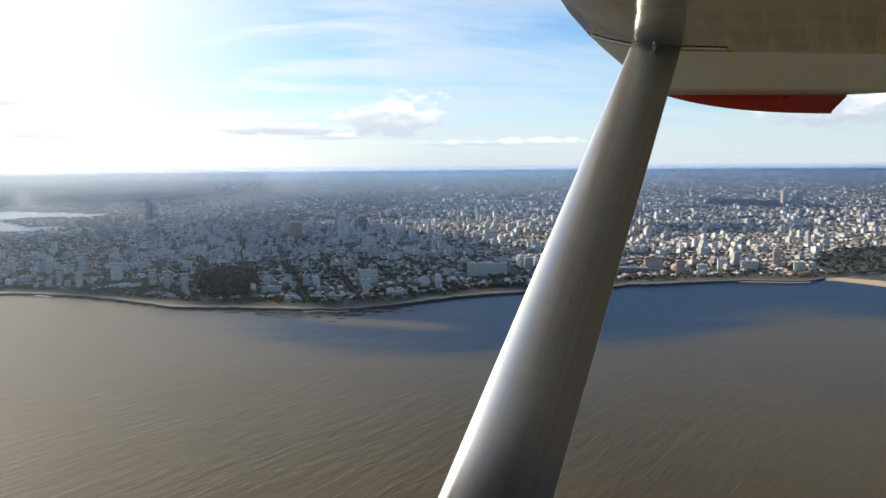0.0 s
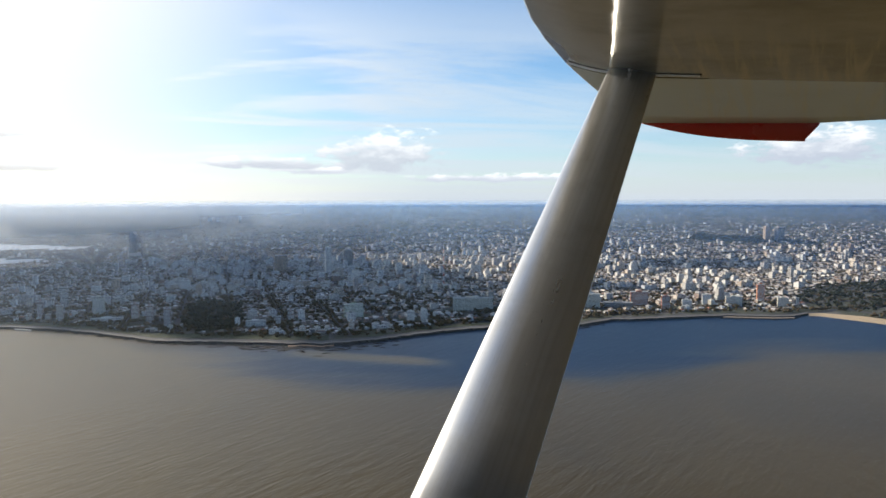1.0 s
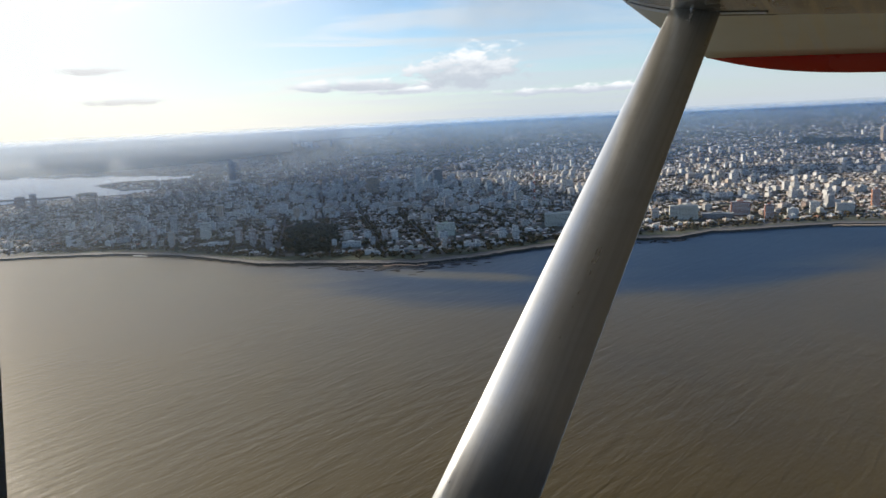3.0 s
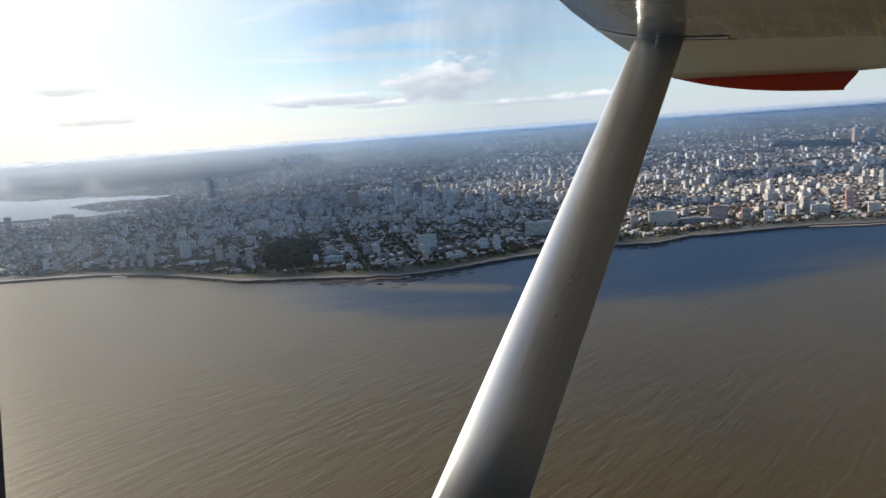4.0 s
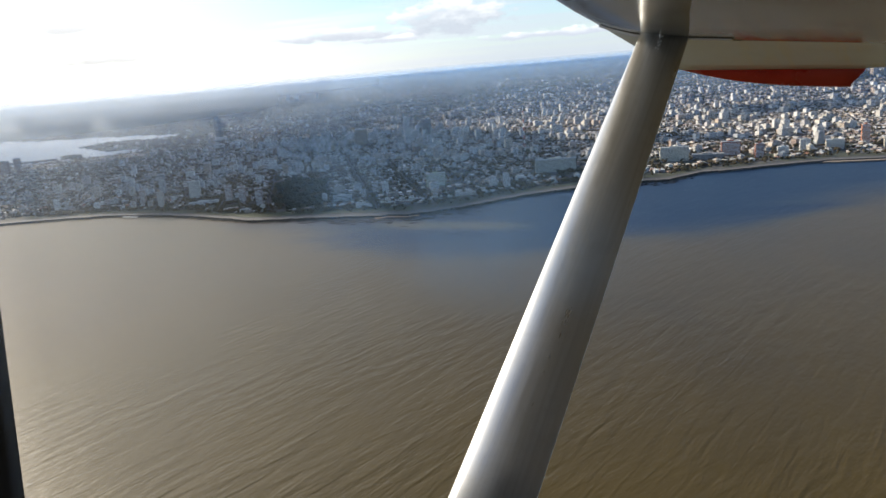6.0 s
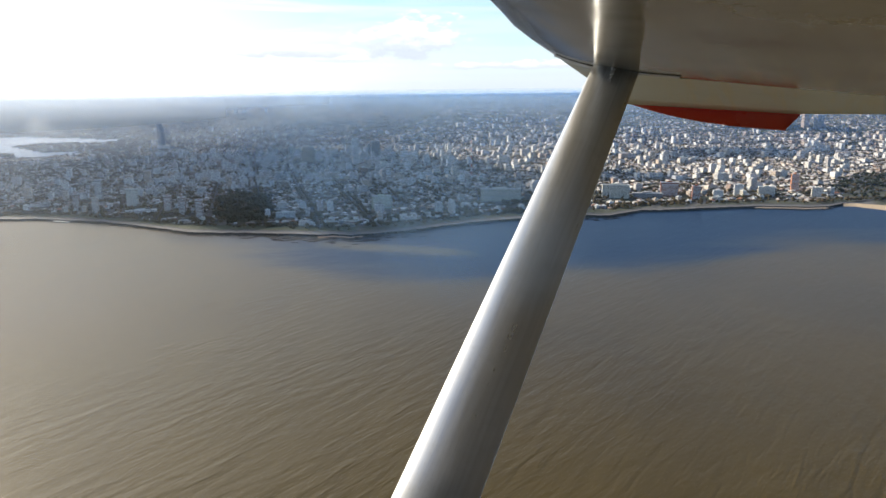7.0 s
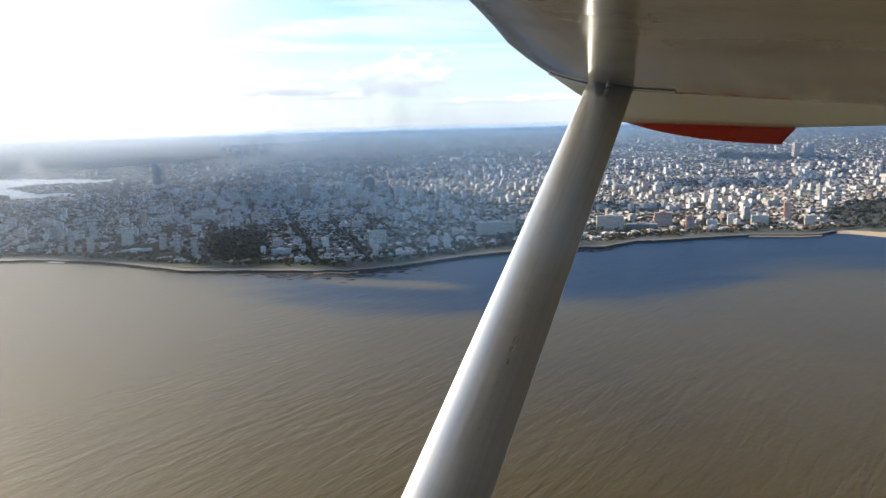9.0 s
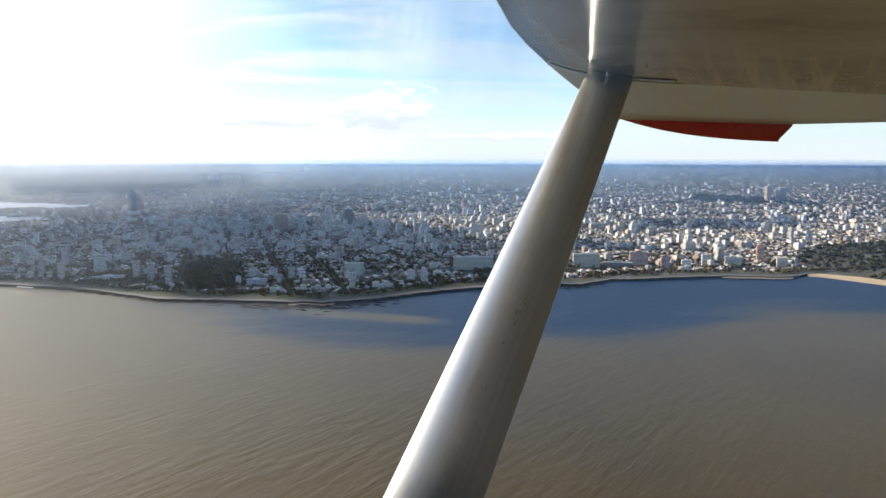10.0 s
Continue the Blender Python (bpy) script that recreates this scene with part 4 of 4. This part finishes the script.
def strut_material():
    """Silver paint, faintly brushed along the strut, with stains and rubbed streaks."""
    m, n = material("silver_strut_paint")
    p = n.add("ShaderNodeTexCoord").outputs["Object"]
    way = foot.normalized()
    chordwise = (Vector((1, 0, 0)) - way * way.x).normalized()
    along, across, over = (n.vmath("DOT_PRODUCT", p, tuple(v)) for v in (way, chordwise, way.cross(chordwise)))
    grain = n.add("ShaderNodeCombineXYZ", {0: n.math("MULTIPLY", across, 95.0), 1: n.math("MULTIPLY", over, 95.0), 2: n.math("MULTIPLY", along, 1.6)}).outputs[0]
    streaks = n.noise(grain, 1.0, 4.0, 0.6)
    stains = n.noise(p, 9.0, 5.0, 0.65)
    colour = n.mix(n.math("MULTIPLY", n.range(streaks, 0.35, 0.7), 0.5), (0.62, 0.64, 0.66), (0.47, 0.48, 0.48))
    colour = n.mix(n.math("MULTIPLY", n.range(stains, 0.45, 0.8), 0.35), colour, (0.30, 0.30, 0.27))
    rough = n.math("ADD", n.range(streaks, 0.3, 0.7, 0.27, 0.40), n.math("MULTIPLY", n.range(stains, 0.4, 0.8), 0.10))
    finish(n, colour, rough, 0.92)
    return m


STRUT = strut_material()
RED = skin_material("red_tip_paint", (0.46, 0.022, 0.010), 0.0, 0.25, 0.05, 0.2)
DARK = plain("dark_seam", (0.03, 0.028, 0.025), 0.7, grain=0.05)
# unseen cabin paint, kept dark to throw little light on the strut
PAINT = plain("grey_aircraft_paint", (0.20, 0.20, 0.185), 0.35, grain=0.3, vary=0.06, relief=0.001)
LINING = plain("dark_cabin_lining", (0.05, 0.05, 0.052), 0.8, grain=0.2, relief=0.002)
SHINE = plain("white_trim_enamel", (0.90, 0.90, 0.90), 0.25, 0.0, grain=0.05, vary=0.05, relief=0.001)
CABIN = plain("black_window_rubber", (0.018, 0.016, 0.015), 0.8, grain=0.1)
aircraft = thing("aircraft", "high-wing light aircraft with silver strut and red wing tip, in flight", "aircraft", m=CRAFT)


TIP = 0.366


def station(y):
    """Nose, tail and underside height of the wing at a place along the span."""
    if y <= 0:
        return -0.235 + 0.25 * max(0.0, -y - 0.25) * max(0.0, 1.0 + 0.4 * y), 1.35, 0.20 * min(-y, 1.2) + 0.05 * max(0.0, -y - 1.2)
    t = y / TIP
    return -0.235 + 0.185 * t ** 1.3, 1.35 - 0.05 * t, 0.0


def under(x, y):
    """Height of the wing's underside."""
    nose, tail, z0 = station(y)
    curl = 0.62 * max(0.0, -(x - nose - 0.26)) ** 2
    flat_ = z0 + 0.065 * x
    if y <= 0:
        return flat_ + curl
    t = min(1.0, y / TIP)
    edge = -0.119 + 0.119 * x + 0.06 * max(0.0, x - 0.5)
    return flat_ + (edge - flat_) * t ** 1.15 + curl * (1 - t)


def section(y):
    nose, tail, z0 = station(y)
    c = tail - nose
    pts = []
    for i in range(34):
        t = (1 - i / 33) ** 1.7
        x = nose + c * t
        pts.append((x, under(x, y)))
    nx = nose
    pts.append((nx - 0.012, z0 + 0.085))
    for t in (0.02, 0.06, 0.14, 0.26, 0.42, 0.6, 0.8, 1.0):
        pts.append((nose + c * t, z0 + 0.085 + 0.10 * math.sqrt(t) * (1 - t) * 2.0 + 0.008 * t))
    return pts


def loft(stations, root, tip):
    bm = bmesh.new()
    rings = [[bm.verts.new((x, y, z)) for x, z in section(y)] for y in stations]
    for a, b in zip(rings, rings[1:]):
        for j in range(len(a)):
            k = (j + 1) % len(a)
            bm.faces.new((a[j], a[k], b[k], b[j]))
    if root:
        bm.faces.new(rings[0])
    if tip:
        bm.faces.new(rings[-1])
    return bm


part("inner_wing", loft([-3.2, -2.4, -1.8, -1.4, -1.2, -1.0, -0.8, -0.6, -0.45, -0.3, -0.15, 0.033], True, False), SKIN, aircraft, "polished inner wing panel", True)
part("outer_wing", loft([0.034, 0.08, 0.14, 0.20, 0.26, 0.31, TIP], False, True), SKIN_OUTER, aircraft, "polished outer wing panel", True)


def tip_cap():
    """The drooped red wing tip."""
    bm = bmesh.new()
    xs = [-0.045 + 0.53 * i / 24 for i in range(25)]
    rings = []
    for x in xs:
        t = (x - xs[0]) / (xs[-1] - xs[0])
        droop = 0.057 * (1 - (1 - t) ** 2.6)
        base = under(x, TIP)
        cut = 0.032 if x == xs[-1] else 0.0
        rings.append([bm.verts.new(p) for p in ((x + cut, TIP + 0.002, base + 0.001), (x, TIP + 0.008, base - droop * 0.9), (x, TIP + 0.02, base - droop), (x, TIP + 0.035, base - droop * 0.7), (x + cut, TIP + 0.045, base + 0.03), (x, TIP + 0.03, base + 0.06), (x, TIP + 0.002, base + 0.06))])
    for a, b in zip(rings, rings[1:]):
        for j in range(7):
            k = (j + 1) % 7
            bm.faces.new((a[j], a[k], b[k], b[j]))
    bm.faces.new(rings[0])
    bm.faces.new(rings[-1])
    return bm


part("wing_tip", tip_cap(), RED, aircraft, "glossy red drooped wing tip", True)


def strut():
    """Streamlined strut between the wing and the fuselage."""
    bm = bmesh.new()
    way = foot.normalized()
    chordwise = Vector((1, 0, 0)) - way * way.x
    chordwise.normalize()
    thick = way.cross(chordwise)
    outline = []
    for i in range(96):
        a = i * math.tau / 96
        t = (1 + math.cos(a)) / 2
        half = 0.27 * (2.969 * math.sqrt(t) - 1.26 * t - 3.516 * t ** 2 + 2.843 * t ** 3 - 1.036 * t ** 4) * 0.0700 + 0.002
        outline.append((-0.073 + 0.146 * t, half if math.sin(a) >= 0 else -half))
    rings = []
    for t in (-0.045, 0.0, 0.02, 0.25, 0.5, 0.75, 1.0):
        p = foot * t
        rings.append([bm.verts.new(p + chordwise * a + thick * b) for a, b in outline])
    for a, b in zip(rings, rings[1:]):
        for j in range(96):
            k = (j + 1) % 96
            bm.faces.new((a[j], a[k], b[k], b[j]))
    bm.faces.new(rings[0])
    bm.faces.new(rings[-1])
    return bm


wing_strut = part("wing_strut", strut(), STRUT, aircraft, "silver streamlined wing strut", True)


def ring(radius, rod, m):
    bm = bmesh.new()
    n, k = 16, 8
    vs = [[bm.verts.new(m @ Vector(((radius + rod * math.cos(b * math.tau / k)) * math.cos(a * math.tau / n), (radius + rod * math.cos(b * math.tau / k)) * math.sin(a * math.tau / n), rod * math.sin(b * math.tau / k)))) for b in range(k)] for a in range(n)]
    for a in range(n):
        for b in range(k):
            bm.faces.new((vs[a][b], vs[(a + 1) % n][b], vs[(a + 1) % n][(b + 1) % k], vs[a][(b + 1) % k]))
    return bm


part("tie_down_ring", ring(0.010, 0.0035, Matrix.Translation((0.008, -0.032, 0.004)) @ Matrix.Rotation(1.2, 4, "X") @ Matrix.Rotation(0.9, 4, "Y")), SHINE, wing_strut, "small pale tie-down ring", True)


def worn_paint():
    """Small bare flecks in a line across the strut's upper end."""
    r = random.Random(4)
    bm = bmesh.new()
    way = foot.normalized()
    chordwise = (Vector((1, 0, 0)) - way * way.x).normalized()
    thick = way.cross(chordwise)
    for i in range(11):
        q = r.uniform(0.0012, 0.0032)
        p = way * (0.012 + 0.010 * i + r.uniform(-0.004, 0.004)) + chordwise * r.uniform(-0.006, 0.006) + thick * 0.0212
        bmesh.ops.create_icosphere(bm, subdivisions=1, radius=1.0, matrix=Matrix.Translation(p) @ Matrix.Diagonal((q, q * 1.8, q * 0.8, 1)))
    return bm


part("paint_fleck", worn_paint(), SHINE, wing_strut, "pale bare flecks in the strut paint")


def seam(x0, x1, y, wide, proud):
    """A narrow strip that follows the underside along the chord."""
    bm = bmesh.new()
    nose, tail, z0 = station(y)
    rows = []
    for i in range(13):
        x = x0 + (x1 - x0) * i / 12
        z = under(x, y)
        rows.append([bm.verts.new((x, y + dy, z + dz)) for dy, dz in ((-wide / 2, 0.003), (-wide / 2, -proud), (wide / 2, -proud), (wide / 2, 0.003))])
    for a, b in zip(rows, rows[1:]):
        for j in range(4):
            bm.faces.new((a[j], a[(j + 1) % 4], b[(j + 1) % 4], b[j]))
    bm.faces.new(rows[0])
    bm.faces.new(rows[-1])
    return bm


part("skin_joint", seam(-0.21, 0.22, 0.033, 0.005, 0.001), DARK, aircraft, "dark joint between wing panels")
part("strip_gasket", seam(-0.206, -0.07, 0.004, 0.020, 0.0015), DARK, aircraft, "dark outline round the fairing strip")
part("strip_gasket", seam(0.075, 0.205, 0.004, 0.018, 0.0015), DARK, aircraft, "dark outline round the fairing strip")
part("fairing_strip", seam(-0.212, -0.072, 0.002, 0.015, 0.009), SHINE, aircraft, "pale fairing strip ahead of the strut")
part("fairing_strip", seam(0.076, 0.20, 0.002, 0.012, 0.007), SHINE, aircraft, "pale fairing strip behind the strut")


def framed(x0, x1, z0, z1, u0, u1, v0, v1, y0, y1, rise_aft=0.0):
    """A panel with a window opening through it."""
    bm = bmesh.new()
    loops = []
    for y in (y0, y1):
        outer = [bm.verts.new((x, y, z)) for x, z in ((x0, z0), (x1, z0 + rise_aft), (x1, z1), (x0 + (0.12 if rise_aft else 0.0), z1))]
        inner = [bm.verts.new((x, y, z)) for x, z in ((u0, v0), (u1, v0 + 0.57), (u1, v1), (u0 + 0.12, v1))]
        loops.append((outer, inner))
    for j in range(4):
        k = (j + 1) % 4
        for o, i in loops:
            bm.faces.new((o[j], o[k], i[k], i[j]))
        for q in (0, 1):
            a, b = loops[0][q], loops[1][q]
            bm.faces.new((a[j], a[k], b[k], b[j]))
    return bm


# cabin shell, mostly out of view, added to darken the strut's near side
side = part("cabin_side", framed(-1.6, 2.6, -1.40, 0.235, -0.56, 1.3, -1.32, 0.22, -1.80, -1.755), PAINT, aircraft, "grey painted cabin side with a window opening")
part("window_rubber", framed(-0.56, 1.3, -1.32, 0.22, -0.53, 1.27, -1.29, 0.21, -1.79, -1.75, 0.57), CABIN, side, "black rubber window edge")


def pane_material():
    """Clear acrylic with one bluish smear, and sun-side glare painted on as a film."""
    m, n = material("window_acrylic")
    p = n.add("ShaderNodeTexCoord").outputs["Object"]
    off = n.vmath("LENGTH", n.scaled(n.vmath("SUBTRACT", p, (0.425, -1.772, -0.056)), 1.0, 0.0, 2.0))
    smear = n.math("MULTIPLY", n.range(off, 0.07, 0.21, 1.0, 0.0), n.range(n.noise(n.scaled(p, 1.0, 1.0, 0.7), 9.0, 5.0, 0.6, 0.3), 0.15, 0.8))
    # film thickened towards the front edge as veiling glare from the sun's side
    front = n.range(n.add("ShaderNodeSeparateXYZ", {0: p}).outputs[0], -0.40, 0.50, 0.18, 0.004)
    front = n.math("MULTIPLY", front, n.range(n.add("ShaderNodeSeparateXYZ", {0: p}).outputs[2], -0.75, -0.15, 0.25, 1.0))
    film = n.math("ADD", front, n.math("MULTIPLY", smear, 0.42))
    # the smear's bluish scattered light is put into its tint
    tint = n.mix(n.math("DIVIDE", smear, n.math("ADD", smear, front)), (0.88, 0.91, 0.94), (0.34, 0.60, 1.0))
    haze = n.add("ShaderNodeBsdfTranslucent", {0: tint})
    mixed = n.add("ShaderNodeMixShader", {0: film, 1: n.add("ShaderNodeBsdfTransparent").outputs[0], 2: haze.outputs[0]})
    n.add("ShaderNodeOutputMaterial", {0: mixed.outputs[0]})
    return m


def pane_mesh():
    bm = bmesh.new()
    loops = [[bm.verts.new((x, y, z)) for x, z in ((-0.528, -1.288), (1.268, -0.722), (1.268, 0.208), (-0.408, 0.208))] for y in (-1.772,)]
    bm.faces.new(loops[0])
    return bm


pane = part("window_pane", pane_mesh(), pane_material(), side, "clear acrylic pane with a faint smear and painted sun glare")
pane.visible_shadow = False
part("cabin_floor", box(-1.6, 2.6, -3.2, -1.81, -1.40, -1.35), LINING, aircraft, "dark cabin floor")
part("cabin_far_side", box(-1.6, 2.6, -3.25, -3.2, -1.40, 0.22), LINING, aircraft, "dark cabin lining")
part("cabin_roof", box(-1.6, 2.6, -3.25, -1.81, 0.225, 0.245, 0.01), PAINT, aircraft, "grey painted cabin roof")
part("cabin_rear", box(2.55, 2.6, -3.2, -1.81, -1.35, 0.22), LINING, aircraft, "dark cabin lining")
part("cabin_front", box(-1.6, -1.55, -3.2, -1.81, -1.35, -0.35), LINING, aircraft, "dark instrument panel back")
